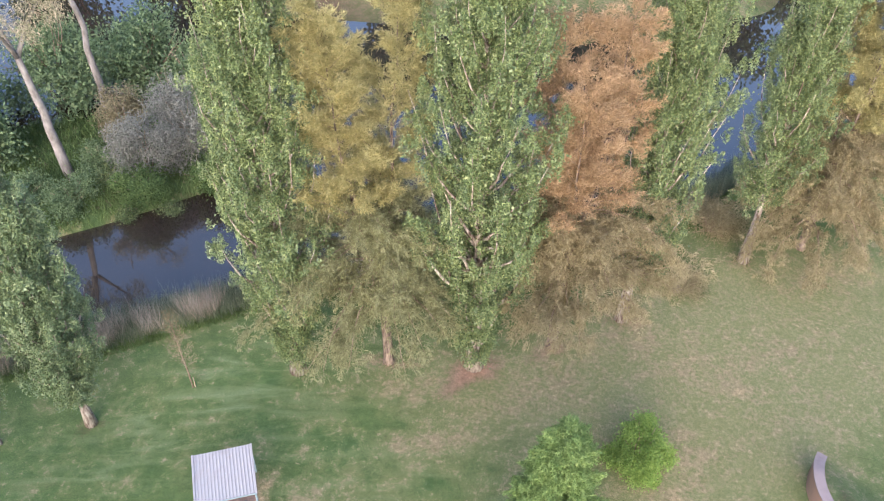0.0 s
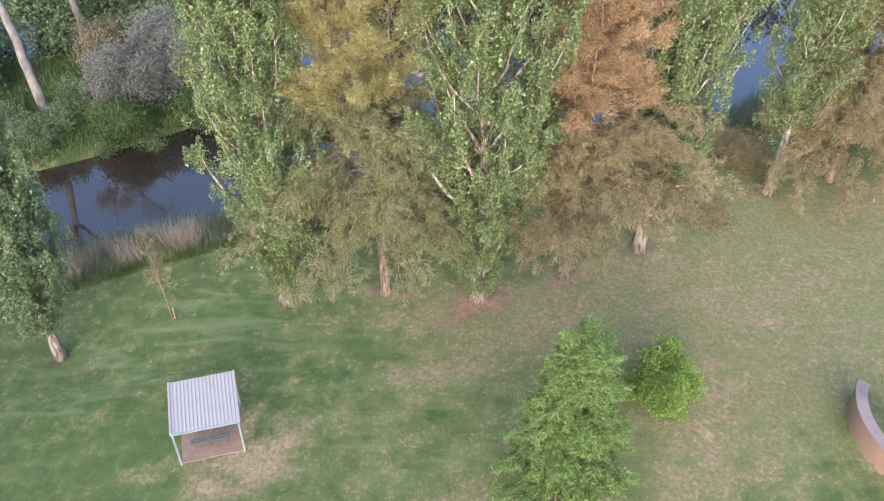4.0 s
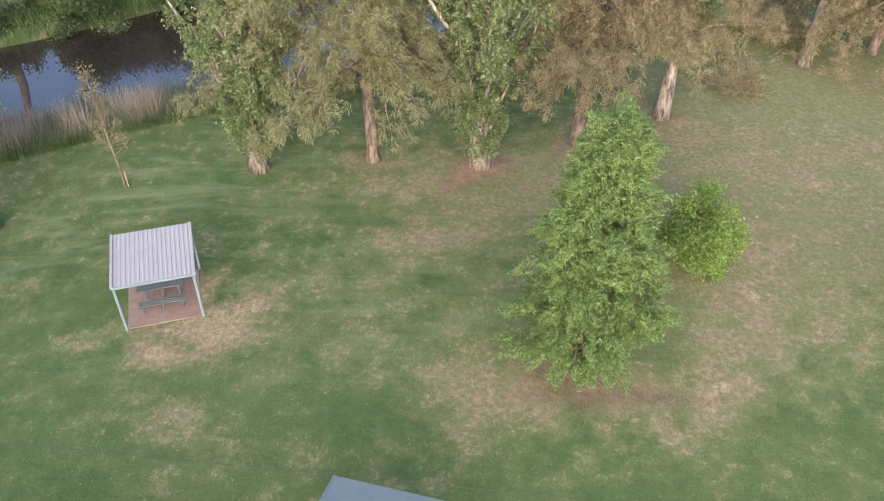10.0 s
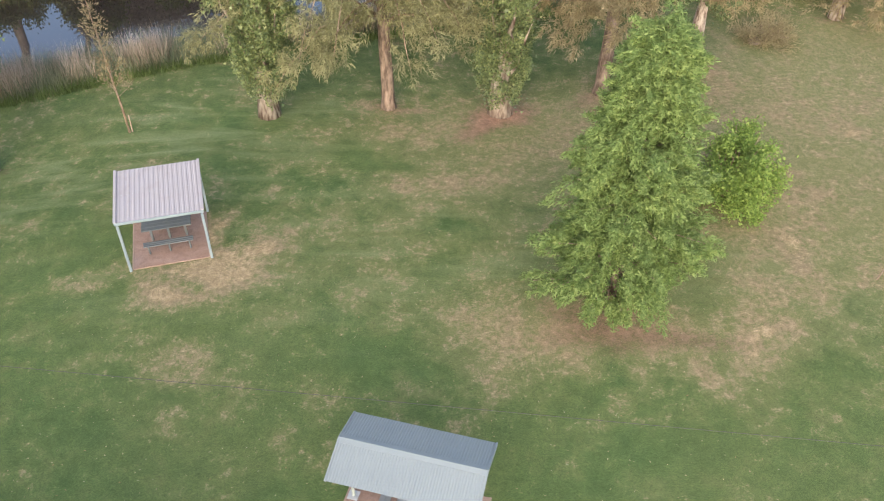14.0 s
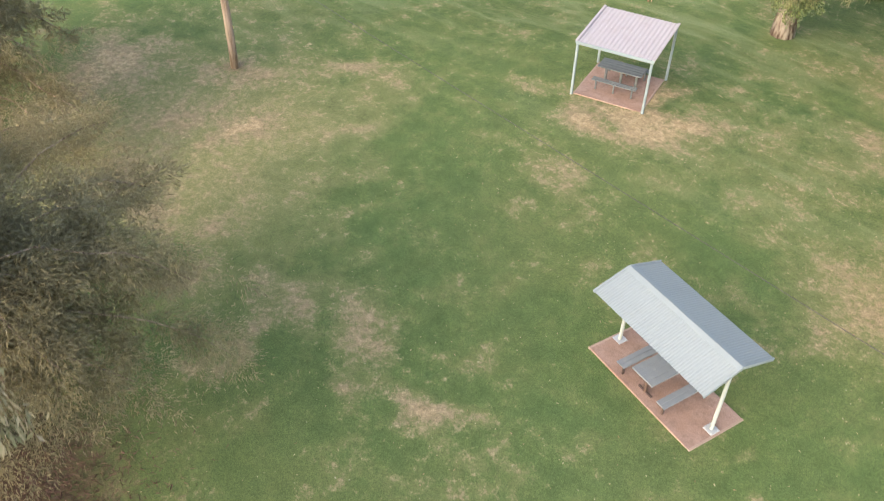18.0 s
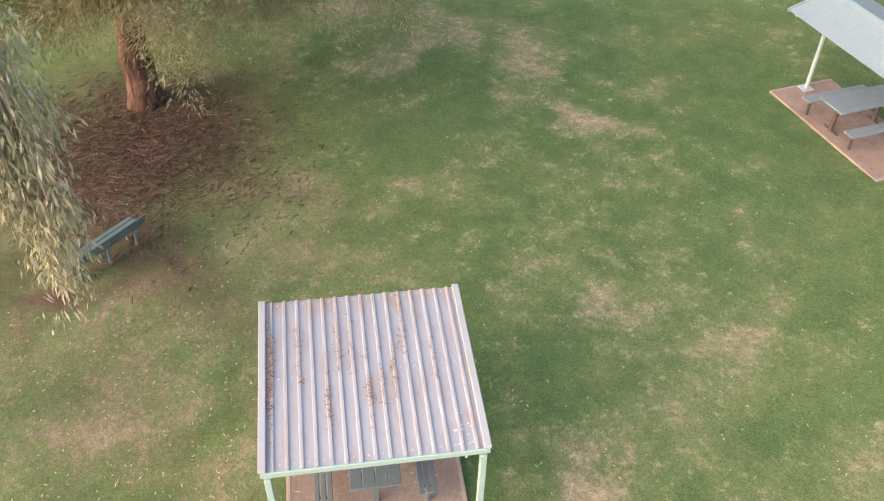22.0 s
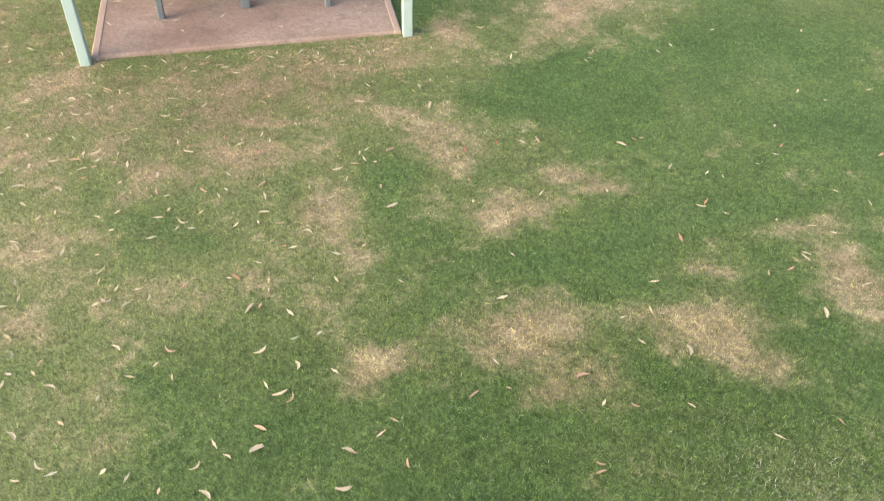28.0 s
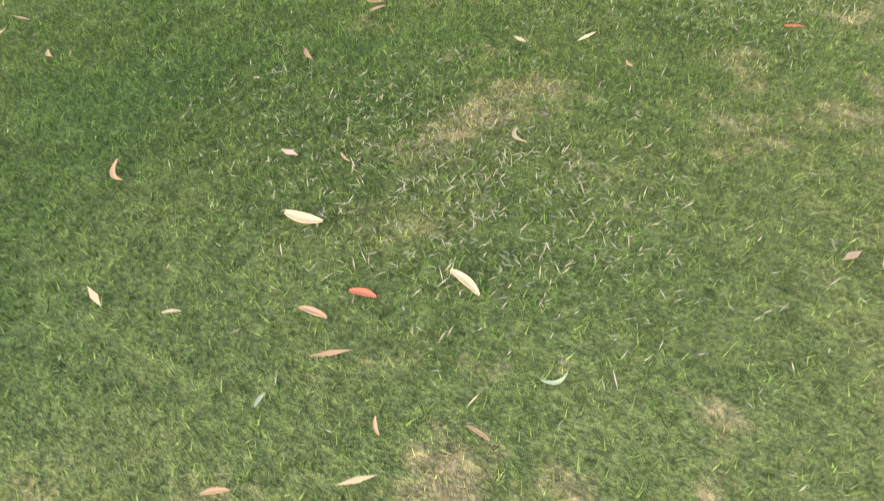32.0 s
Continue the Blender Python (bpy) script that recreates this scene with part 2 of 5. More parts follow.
    return n.mat

M["lawn"] = lawn()
M["blade"] = lawn("blade", True)


def water():
    n = Nodes("water", 0.02, 0, 1.0)
    n.b.inputs["IOR"].default_value = 1.5
    n.base(n.ramp(n.noise(0.25, 2), [(0.3, (0.026, 0.02, 0.016)), (0.7, (0.04, 0.03, 0.024))]))
    n.bump(n.noise(1.6, 3, 0.5), 0.08, 0.02)
    return n.mat


M["water"] = water()
M["zinc"] = paint("zinc", (0.36, 0.348, 0.358), (0.30, 0.265, 0.25), 0.6, 0.05, 1.4, 0.6)
M["steel_roof"] = paint("steel_roof", (0.235, 0.28, 0.285), (0.2, 0.24, 0.245), 0.55, 0.05, 1.0, 0.5)
M["mint"] = paint("mint", (0.30, 0.395, 0.355), (0.24, 0.31, 0.28), 0.5)
M["cream"] = paint("cream", (0.33, 0.385, 0.375), (0.27, 0.31, 0.30), 0.5)
M["pale_blue"] = paint("pale_blue", (0.215, 0.28, 0.30), (0.17, 0.215, 0.23), 0.5)
M["slate"] = paint("slate", (0.105, 0.125, 0.13), (0.18, 0.19, 0.185), 0.6, 0, 5, 0.5)
M["blue_grey"] = paint("blue_grey", (0.17, 0.20, 0.22), (0.24, 0.26, 0.265), 0.6, 0, 4, 0.5)
M["dark_steel"] = paint("dark_steel", (0.09, 0.065, 0.055), (0.17, 0.11, 0.08), 0.6, 0.2, 6)
M["bench_green"] = paint("bench_green", (0.095, 0.13, 0.13), (0.17, 0.19, 0.19), 0.5, 0, 5)
M["galv"] = paint("galv", (0.42, 0.46, 0.48), (0.34, 0.37, 0.38), 0.4, 0.3)


def stained(name, pale, brown, dark):
    """Old concrete: trodden pale in places, browned in others, with small dark spots."""
    n = Nodes(name, 0.92, 0, 0.2)
    big, mid, fine = n.noise(1.1, 4, 0.6), n.noise(4.5, 5, 0.65), n.noise(42, 3)
    c = n.mix(n.grey(big, 0.36, 0.64), brown, pale)
    c = n.mix(n.maths("MULTIPLY", n.grey(mid, 0.5, 0.7), 0.6), c, dark)
    n.base(n.mix(1.0, c, n.ramp(fine, [(0.3, (0.8, 0.8, 0.8)), (0.7, (1.15, 1.14, 1.12))]), "MULTIPLY"))
    n.bump(fine, 0.3, 0.004)
    return n.mat


M["worn_concrete"] = stained("worn_concrete", (0.30, 0.235, 0.195), (0.215, 0.15, 0.118), (0.135, 0.098, 0.08))
M["concrete"] = stained("concrete", (0.32, 0.235, 0.195), (0.25, 0.168, 0.132), (0.17, 0.12, 0.1))
M["concrete_edge"] = paint("concrete_edge", (0.31, 0.235, 0.185), (0.22, 0.165, 0.135), 0.9, 0, 3, 0.7)
M["render"] = paint("render", (0.27, 0.175, 0.135), (0.20, 0.14, 0.115), 0.85, 0, 1.2, 0.7)
M["coping"] = paint("coping", (0.25, 0.205, 0.205), (0.19, 0.155, 0.155), 0.85, 0, 2.5, 0.7)
M["pole_wood"] = bark("pole_wood", (0.20, 0.15, 0.11), (0.42, 0.33, 0.25), 8, (1, 1, 0.06), 0.006)
M["yellow"] = paint("yellow", (0.75, 0.5, 0.03), (0.5, 0.35, 0.05))
M["white"] = paint("white", (0.55, 0.55, 0.54), (0.42, 0.42, 0.4))
M["wire"] = paint("wire", (0.03, 0.03, 0.03), (0.06, 0.06, 0.06))
M["rock"] = bark("rock", (0.13, 0.105, 0.085), (0.29, 0.245, 0.205), 4, (1, 1, 1), 0.03)


def litter():
    n = Nodes("litter", 0.7, 0, 0.3)
    mixv = n.maths("ADD", n.obj.outputs["Random"], n.geo.outputs["Random Per Island"])
    mixv = n.maths("FRACT", mixv, 0.0)
    n.base(n.ramp(mixv, [(0.0, (0.44, 0.34, 0.20)), (0.35, (0.50, 0.42, 0.27)), (0.6, (0.34, 0.36, 0.24)), (0.8, (0.38, 0.19, 0.11)), (1.0, (0.46, 0.43, 0.34))]))
    return n.mat


M["litter"] = litter()
LEAF_TONES = {"pale": paint("pale_leaf", (0.40, 0.34, 0.225), (0.31, 0.24, 0.15), 0.6, 0, 30), "tan": paint("tan_dead_leaf", (0.36, 0.24, 0.15), (0.26, 0.15, 0.085), 0.6, 0, 30),
              "red": paint("red_dead_leaf", (0.36, 0.12, 0.07), (0.24, 0.09, 0.05), 0.6, 0, 30), "green": paint("green_fallen_leaf", (0.30, 0.37, 0.24), (0.26, 0.28, 0.17), 0.6, 0, 30)}
M["clipping"] = foliage("clipping", (0.18, 0.19, 0.12), (0.30, 0.30, 0.21), (0.42, 0.41, 0.31), 0.2, 0.8)
M["shade_fallen_needle"] = foliage("shade_fallen_needle", (0.06, 0.036, 0.026), (0.10, 0.06, 0.043), (0.18, 0.11, 0.08), 0.05, 0.8)
M["roof_litter"] = foliage("roof_litter", (0.16, 0.075, 0.04), (0.3, 0.16, 0.09), (0.5, 0.38, 0.25), 0.1, 0.8)

# ---- building helpers ----
rng = np.random.default_rng(7)


def smooth(a, b, x):
    t = np.clip((np.asarray(x, float) - a) / (b - a), 0, 1)
    return t * t * (3 - 2 * t)


def dome(x, y, cx, cy, r):
    return np.exp(-((x - cx) ** 2 + (y - cy) ** 2) / (2 * r * r))


NEAR_X = [-400, -60, -40, -29, -21, -12, 0, 10, 17, 21, 30, 42, 400]
NEAR_Y = [-10, 14, 24, 32, 35.3, 38.8, 42.5, 45.5, 47.5, 50, 58, 66, 150]
FAR_X = [-400, -60, -30, -14, 0, 14, 30, 60, 400]
FAR_Y = [60, 84, 90, 80, 77, 76, 82, 98, 190]


BED = (22.6, 24.48, 3.92)        # raised bed behind the curved wall: centre, radius
# level pads under the shelters: x, y, height
PADS = [(-10.81, 24.95, 0.4), (-1.6, 13.78, 0.1), (-0.08, -0.58, -0.03)]


def height(x, y):
    """The ground's height: lawn, river bank, river bed, island and the far shore."""
    x, y = np.asarray(x, float), np.asarray(y, float)
    u, v = np.clip(x, -20, 30), np.clip(y, -10, 42)
    z = 0.001 + 0.0415 * u + 0.0172 * v - 0.000256 * u * u - 0.0011 * u * v - 0.00032 * v * v
    z = z + 0.11 * dome(x, y, 6.6, -2.8, 2.4) - 0.11 * dome(x, y, 0.3, 3.5, 3.2) + 0.42 * dome(x, y, -10.5, 23.5, 4.5)
    z = z - 0.3 * dome(x, y, 1.9, 34.4, 4)
    z = z + 0.13 * dome(x, y, 18.6, 24.5, 2.5) - 0.5 * dome(x, y, -20, 31.5, 3.0)
    # the bed stands level behind its wall and falls away to the north-east
    away = (x - BED[0]) * 0.77 + (y - BED[1]) * 0.64
    z = z + 1.12 * smooth(BED[2] - 0.08, BED[2] - 0.4, np.hypot(x - BED[0], y - BED[1])) * smooth(0.6, -2.6, away)
    for px, py, pz in PADS:
        z = z + (pz - z) * np.exp(-(((x - px) ** 2 + (y - py) ** 2) / 5.5) ** 3)
    near, far = np.interp(x, NEAR_X, NEAR_Y), np.interp(x, FAR_X, FAR_Y)
    bed = -1.9
    z = z + (bed - z) * smooth(0.0, 4.2, y - near)
    # the island, long and low
    a = radians(22)
    p, q = (x + 33) * math.cos(a) + (y - 50.5) * math.sin(a), -(x + 33) * math.sin(a) + (y - 50.5) * math.cos(a)
    isle = smooth(1.0, 0.82, np.hypot(p / 27, (q - 2.5) / 8.5))
    z = z + (-0.1 - z) * isle * smooth(0, 6, y - near)
    shore = smooth(-2, 5, y - far)
    z = z + (0.6 - z) * shore * smooth(10, 20, y - near)
    return z


def gz(x, y):
    return float(height(x, y))


def solid(name, verts, faces, mat, parent=None, label="", smooth_faces=False):
    me = bpy.data.meshes.new(name)
    me.from_pydata([tuple(map(float, v)) for v in verts], [], faces)
    me.update()
    if smooth_faces:
        me.polygons.foreach_set("use_smooth", [True] * len(me.polygons))
    me.materials.append(mat)
    ob = new(name, me)
    if parent:
        ob.parent = parent
    if label:
        tagged(ob, label)
    return ob


def part(name, bm, mat, parent, label="", bevel=0.0):
    if bevel:
        bmesh.ops.bevel(bm, geom=list(bm.edges), offset=bevel, segments=1, affect="EDGES", profile=0.5)
    bmesh.ops.recalc_face_normals(bm, faces=bm.faces)
    me = bpy.data.meshes.new(name)
    bm.to_mesh(me)
    bm.free()
    me.materials.append(mat)
    ob = new(name, me)
    if parent:
        ob.parent = parent
    if label:
        tagged(ob, label)
    return ob


def box(bm, size, at=(0, 0, 0), rx=0, ry=0, rz=0):
    m = pose(*at, rx, ry, rz) @ Matrix.Diagonal((*size, 1))
    bmesh.ops.create_cube(bm, size=1, matrix=m)
    return bm


def boxed(name, size, at, mat, parent, label="", bevel=0.008, rx=0, ry=0, rz=0):
    return part(name, box(bmesh.new(), size, at, rx, ry, rz), mat, parent, label, min(bevel, 0.3 * min(size)))


def tube_data(points, radii, sides=6):
    """Vertices and faces of a tube along points."""
    pts = np.asarray(points, float)
    n = len(pts)
    tang = np.gradient(pts, axis=0)
    tang /= np.linalg.norm(tang, axis=1)[:, None] + 1e-9
    ref = np.where(np.abs(tang[:, 2:3]) > 0.9, [[1.0, 0, 0]], [[0, 0, 1.0]])
    a = np.cross(tang, ref)
    a /= np.linalg.norm(a, axis=1)[:, None] + 1e-9
    b = np.cross(tang, a)
    ang = np.linspace(0, 2 * np.pi, sides, endpoint=False)
    ring = (a[:, None] * np.cos(ang)[None, :, None] + b[:, None] * np.sin(ang)[None, :, None]) * np.asarray(radii, float)[:, None, None]
    v = (pts[:, None] + ring).reshape(-1, 3)
    f = [(i * sides + j, i * sides + (j + 1) % sides, (i + 1) * sides + (j + 1) % sides, (i + 1) * sides + j) for i in range(n - 1) for j in range(sides)]
    f.append(tuple(range(sides))[::-1])
    f.append(tuple((n - 1) * sides + j for j in range(sides)))
    return v, f


def tubes(name, runs, mat, parent=None, sides=6, label=""):
    """One mesh of several tubes: runs of (points, radii)."""
    vs, fs, k = [], [], 0
    for p, r in runs:
        v, f = tube_data(p, r, sides)
        vs.append(v)
        fs += [tuple(i + k for i in q) for q in f]
        k += len(v)
    return solid(name, np.concatenate(vs), fs, mat, parent, label, True)


def unit(v):
    return v / (np.linalg.norm(v, axis=-1, keepdims=True) + 1e-9)


def quads(name, corners, mat, parent=None, label=""):
    """A mesh of many small loose quads: corners is (n, 4, 3)."""
    n = len(corners)
    me = bpy.data.meshes.new(name)
    me.vertices.add(4 * n)
    me.vertices.foreach_set("co", np.ascontiguousarray(corners, dtype=np.float32).ravel())
    me.loops.add(4 * n)
    me.loops.foreach_set("vertex_index", np.arange(4 * n, dtype=np.int32))
    me.polygons.add(n)
    me.polygons.foreach_set("loop_start", np.arange(0, 4 * n, 4, dtype=np.int32))
    me.update(calc_edges=True)
    me.materials.append(mat)
    ob = new(name, me)
    if parent:
        ob.parent = parent
    if label:
        tagged(ob, label)
    return ob


def slivers(name, corners, mat, parent=None, label=""):
    """A mesh of many small loose triangles: corners is (n, 3, 3)."""
    n = len(corners)
    me = bpy.data.meshes.new(name)
    me.vertices.add(3 * n)
    me.vertices.foreach_set("co", np.ascontiguousarray(corners, dtype=np.float32).ravel())
    me.loops.add(3 * n)
    me.loops.foreach_set("vertex_index", np.arange(3 * n, dtype=np.int32))
    me.polygons.add(n)
    me.polygons.foreach_set("loop_start", np.arange(0, 3 * n, 3, dtype=np.int32))
    me.update(calc_edges=True)
    me.materials.append(mat)
    ob = new(name, me)
    if parent:
        ob.parent = parent
    if label:
        tagged(ob, label)
    return ob


def needles(centres, along, length, width, spread=0.6):
    """Thin tapering needles at centres."""
    q = leaf_quads(centres, along, length, width, spread)
    side = (q[:, 1] - q[:, 3]) * 0.5
    return np.stack([q[:, 0] - side, q[:, 0] + side, q[:, 2]], 1)


def leaf_quads(centres, along, length, width, spread=0.6):
    """Diamond leaves at centres; along: the way that they point, loosened by spread."""
    n = len(centres)
    d = unit(np.asarray(along, float) + rng.normal(0, spread, (n, 3)))
    s = unit(np.cross(d, unit(rng.normal(0, 1, (n, 3)))))
    L = (length * rng.uniform(0.7, 1.3, n))[:, None]
    W = (width * rng.uniform(0.7, 1.3, n))[:, None]
    return np.stack([centres - d * L / 2, centres + s * W / 2 - d * L * 0.05, centres + d * L / 2, centres - s * W / 2 - d * L * 0.05], 1)


def facing(centres, normals, length, width, loose=0.5):
    """Pointed leaves at centres that face along normals, loosened."""
    n = len(centres)
    nrm = unit(np.asarray(normals, float) + rng.normal(0, loose, (n, 3)))
    d = unit(np.cross(nrm, unit(rng.normal(0, 1, (n, 3)))))
    s = np.cross(nrm, d) * (width * rng.uniform(0.7, 1.3, n))[:, None] / 2
    d = d * (length * rng.uniform(0.7, 1.3, n))[:, None] / 2
    return np.stack([centres - d - s, centres - d + s, centres + d], 1)


def bent(start, heading, length, n=6, rise=0.0, wander=0.12):
    """A limb: points from start along heading, bending up (rise > 0) or down."""
    p, h, out = np.array(start, float), unit(np.array(heading, float)), []
    for i in range(n):
        out.append(p.copy())
        h = unit(h + np.array([0, 0, rise]) / n + rng.normal(0, wander, 3) / n * 2)
        p = p + h * length / (n - 1)
    return np.array(out)


def at_base(ob, x, y, sink=0.0):
    ob.matrix_world = pose(x, y, gz(x, y) - sink)
    return ob


# ---- ground and water ----
def ground_sheet():
    def axis(lo, hi, core_lo, core_hi, step):
        core = np.arange(core_lo, core_hi + step / 2, step)
        left, right, s = [core_lo], [core_hi], step
        while left[-1] > lo or right[-1] < hi:
            s *= 1.35
            left.append(left[-1] - s)
            right.append(right[-1] + s)
        return np.concatenate([left[:0:-1], core, right[1:]])

    xs, ys = axis(-2000, 2000, -42, 34, 0.3), axis(-2000, 2000, -12, 56, 0.3)
    # a closer mesh where the walk ends
    xs = np.concatenate([xs[xs < -1.2], np.arange(-1.1, 9, 0.1), xs[xs > 9.05]])
    ys = np.concatenate([ys[ys < -5.6], np.arange(-5.5, 3.5, 0.1), ys[ys > 3.55]])
    X, Y = np.meshgrid(xs, ys)
    Z = height(X, Y)
    nx, ny = len(xs), len(ys)
    me = bpy.data.meshes.new("ground")
    me.vertices.add(nx * ny)
    me.vertices.foreach_set("co", np.stack([X, Y, Z], -1).astype(np.float32).ravel())
    i = np.arange(nx * ny).reshape(ny, nx)
    q = np.stack([i[:-1, :-1], i[:-1, 1:], i[1:, 1:], i[1:, :-1]], -1).reshape(-1, 4).astype(np.int32)
    me.loops.add(q.size)
    me.loops.foreach_set("vertex_index", q.ravel())
    me.polygons.add(len(q))
    me.polygons.foreach_set("loop_start", np.arange(0, q.size, 4, dtype=np.int32))
    me.update(calc_edges=True)
    me.polygons.foreach_set("use_smooth", np.ones(len(q), bool))
    for name, data in zip(("dry", "bare", "thin", "mown"), wear(X, Y)):
        me.attributes.new(name, "FLOAT", "POINT").data.foreach_set("value", data.astype(np.float32).ravel())
    me.materials.append(M["lawn"])
    return tagged(new("ground", me), "patchy green park lawn with dry straw and bare earth", "lawn", kind="structure")


def blot(X, Y, cx, cy, rx, ry, turn=0.0):
    a = radians(turn)
    p, q = (X - cx) * math.cos(a) + (Y - cy) * math.sin(a), -(X - cx) * math.sin(a) + (Y - cy) * math.cos(a)
    out = np.zeros_like(p)
    d2 = (p / rx) ** 2 + (q / ry) ** 2
    k = d2 < 7
    th = np.arctan2(q[k] / ry, p[k] / rx)
    ph = 7 * cx + 3 * cy
    out[k] = np.exp(-d2[k] * (1 + 0.4 * np.sin(2 * th + ph) + 0.3 * np.sin(3 * th + 2 * ph) + 0.25 * np.sin(5 * th + 3 * ph)))
    return out


DRY_FAR = [(14.2, 22.6, 0.6, 0.4, 0, 1.1), (-0.5, 29.0, 3.18, 0.52, 0, 1.0), (-2.1, 28.4, 0.85, 0.51, 0, 0.9), (3.6, 31.0, 1.79, 0.72, 0, 0.7), (-1.6, 31.8, 0.91, 0.73, 0, 0.8), (6.2, 32.7, 2.76, 1.49, 0, 0.8), (11.2, 36.8, 2.62, 2.34, 0, 0.7), (16.8, 32.1, 1.21, 0.67, 0, 0.9), (20.3, 35.3, 2.24, 0.86, 0, 0.8), (13.2, 27.7, 1.02, 2.45, 0, 0.7), (11.8, 24.6, 1.61, 1.15, 0, 0.8), (0.4, 33.6, 4.68, 1.44, 0, 0.6), (14.0, 22.8, 1.03, 0.49, 0, 0.6), (27.0, 43.0, 2.15, 1.79, 0, 0.7), (14.2, 34.0, 2.51, 1.75, 0, 0.6)]
DRY_MID = [(-8.5, 23.4, 1.3, 1.34, 0, 2.0), (-9.3, 25.3, 0.42, 1.29, -1, 1.3), (-10.4, 22.0, 0.98, 0.84, -1, 1.4), (-8.9, 18.8, 1.34, 0.84, 0, 0.45), (2.4, 20.3, 3.36, 1.14, -1, 0.75), (5.5, 20.5, 2.25, 1.26, -1, 0.8), (12.1, 24.7, 1.04, 1.45, -1, 0.9), (10.9, 22.3, 0.9, 0.76, 0, 0.9), (9.2, 19.3, 0.87, 0.84, -1, 1.15), (7.4, 18.5, 0.53, 0.85, -1, 0.7), (17.1, 32.2, 0.98, 0.64, -1, 0.8), (-13.4, 22.5, 0.59, 0.47, 0, 0.7), (-7.5, 24.6, 0.83, 0.94, -1, 0.7), (-4.8, 15.8, 0.82, 0.58, -1, 0.45), (12.0, 37.6, 1.09, 0.76, -1, 0.8), (9.7, 20.2, 1.11, 0.77, -1, 1.2)]
DRY_WEST = [(-27.6, 12.8, 1.83, 1.68, 45, 1.25), (-26.5, 10.2, 1.3, 1.02, 45, 0.9), (-23.1, 15.9, 1.35, 0.81, 45, 0.7), (-20.1, 19.4, 1.15, 0.6, 45, 0.9), (-18.2, 20.0, 0.91, 0.57, 45, 0.8), (-19.9, 13.9, 1.25, 0.84, 45, 1.0), (-21.8, 12.6, 0.84, 1.01, 45, 0.8), (-16.4, 16.6, 0.62, 0.4, 45, 0.8), (-17.9, 8.7, 1.1, 0.78, 45, 0.9), (-15.9, 9.3, 0.54, 0.9, 45, 0.9), (-20.4, 9.0, 1.53, 1.5, 45, 0.6), (-14.4, 7.6, 1.0, 0.59, 45, 0.8), (-12.1, 9.2, 0.66, 0.53, 44, 0.8), (-10.9, 9.2, 0.41, 0.32, 45, 0.9), (-13.4, 22.9, 0.67, 0.45, 46, 0.6), (-9.4, 18.7, 1.2, 1.0, 45, 0.4)]
DRY_MOWN = [(-10.6, 7.0, 0.47, 0.71, 48, 0.9), (-7.9, 7.9, 0.31, 0.26, 48, 0.7), (-7.9, 9.5, 0.35, 0.56, 47, 1.0), (-5.6, 8.8, 0.58, 0.53, 48, 1.1), (-9.4, 10.0, 0.65, 0.84, 47, 0.7), (-6.1, 3.8, 0.45, 0.27, 47, 0.7), (-7.4, 1.7, 0.77, 0.54, 48, 0.4), (-6.3, -0.1, 0.7, 0.59, 47, 0.4), (-0.8, 4.8, 0.28, 0.27, 48, 0.9), (-0.1, 5.6, 0.34, 0.21, 47, 0.7), (3.1, 9.4, 0.52, 0.39, 47, 1.1), (3.2, 11.8, 0.4, 0.27, 47, 0.8), (2.0, 12.2, 0.26, 0.24, 50, 0.8), (1.2, 13.2, 0.34, 0.31, 47, 0.7), (-10.8, 9.1, 0.46, 0.37, 48, 0.7)]
DRY_YARD = [(1.75, -1.35, 2.2, 0.5, 63, 0.45), (-1.3, -2.2, 0.8, 1.6, 63, 0.4), (2.33, 1.72, 0.61, 0.47, 56, 1.3), (1.58, 2.19, 0.34, 0.46, 56, 0.8), (2.0, 0.34, 0.19, 0.24, 54, 1.1), (0.8, -2.78, 0.37, 0.3, 56, 0.95), (1.57, 6.24, 0.33, 0.52, 57, 0.9), (1.13, 5.31, 0.22, 0.21, 58, 0.8), (-0.74, 4.77, 0.25, 0.34, 56, 0.8), (-0.08, 5.46, 0.29, 0.23, 56, 0.7), (-0.84, 2.87, 0.27, 0.29, 57, 0.7), (3.28, -0.81, 0.26, 0.3, 58, 0.9), (2.45, -1.68, 0.3, 0.11, 56, 0.8), (0.85, -5.0, 0.56, 0.29, 57, 1.0), (1.16, -3.87, 0.39, 0.31, 55, 0.7), (-3.1, -3.74, 0.9, 0.45, 56, 0.75), (-0.97, -4.6, 0.28, 0.22, 55, 0.7), (-0.86, -2.76, 0.31, 0.21, 57, 0.7)]
DRY_END = [(2.61, -2.12, 0.29, 0.3, 54, 1.0), (2.52, -2.74, 0.16, 0.2, 52, 0.9), (3.75, -2.02, 0.23, 0.22, 52, 1.0), (2.91, -0.9, 0.26, 0.16, 53, 0.9), (3.34, -0.84, 0.09, 0.11, 54, 0.9), (4.46, -1.09, 0.21, 0.18, 53, 1.2), (4.34, -0.54, 0.1, 0.12, 53, 0.9), (4.62, -0.39, 0.12, 0.12, 55, 1.0), (5.0, -2.58, 0.21, 0.11, 51, 1.3), (5.4, -1.76, 0.39, 0.22, 52, 1.15), (5.77, -1.94, 0.22, 0.1, 54, 0.8), (5.98, -0.91, 0.43, 0.19, 53, 1.3), (6.28, 0.08, 0.21, 0.39, 55, 1.0), (5.79, 0.38, 0.23, 0.14, 52, 1.0), (6.38, -0.92, 0.19, 0.1, 51, 0.7), (2.68, -3.63, 0.2, 0.22, 53, 0.8)]
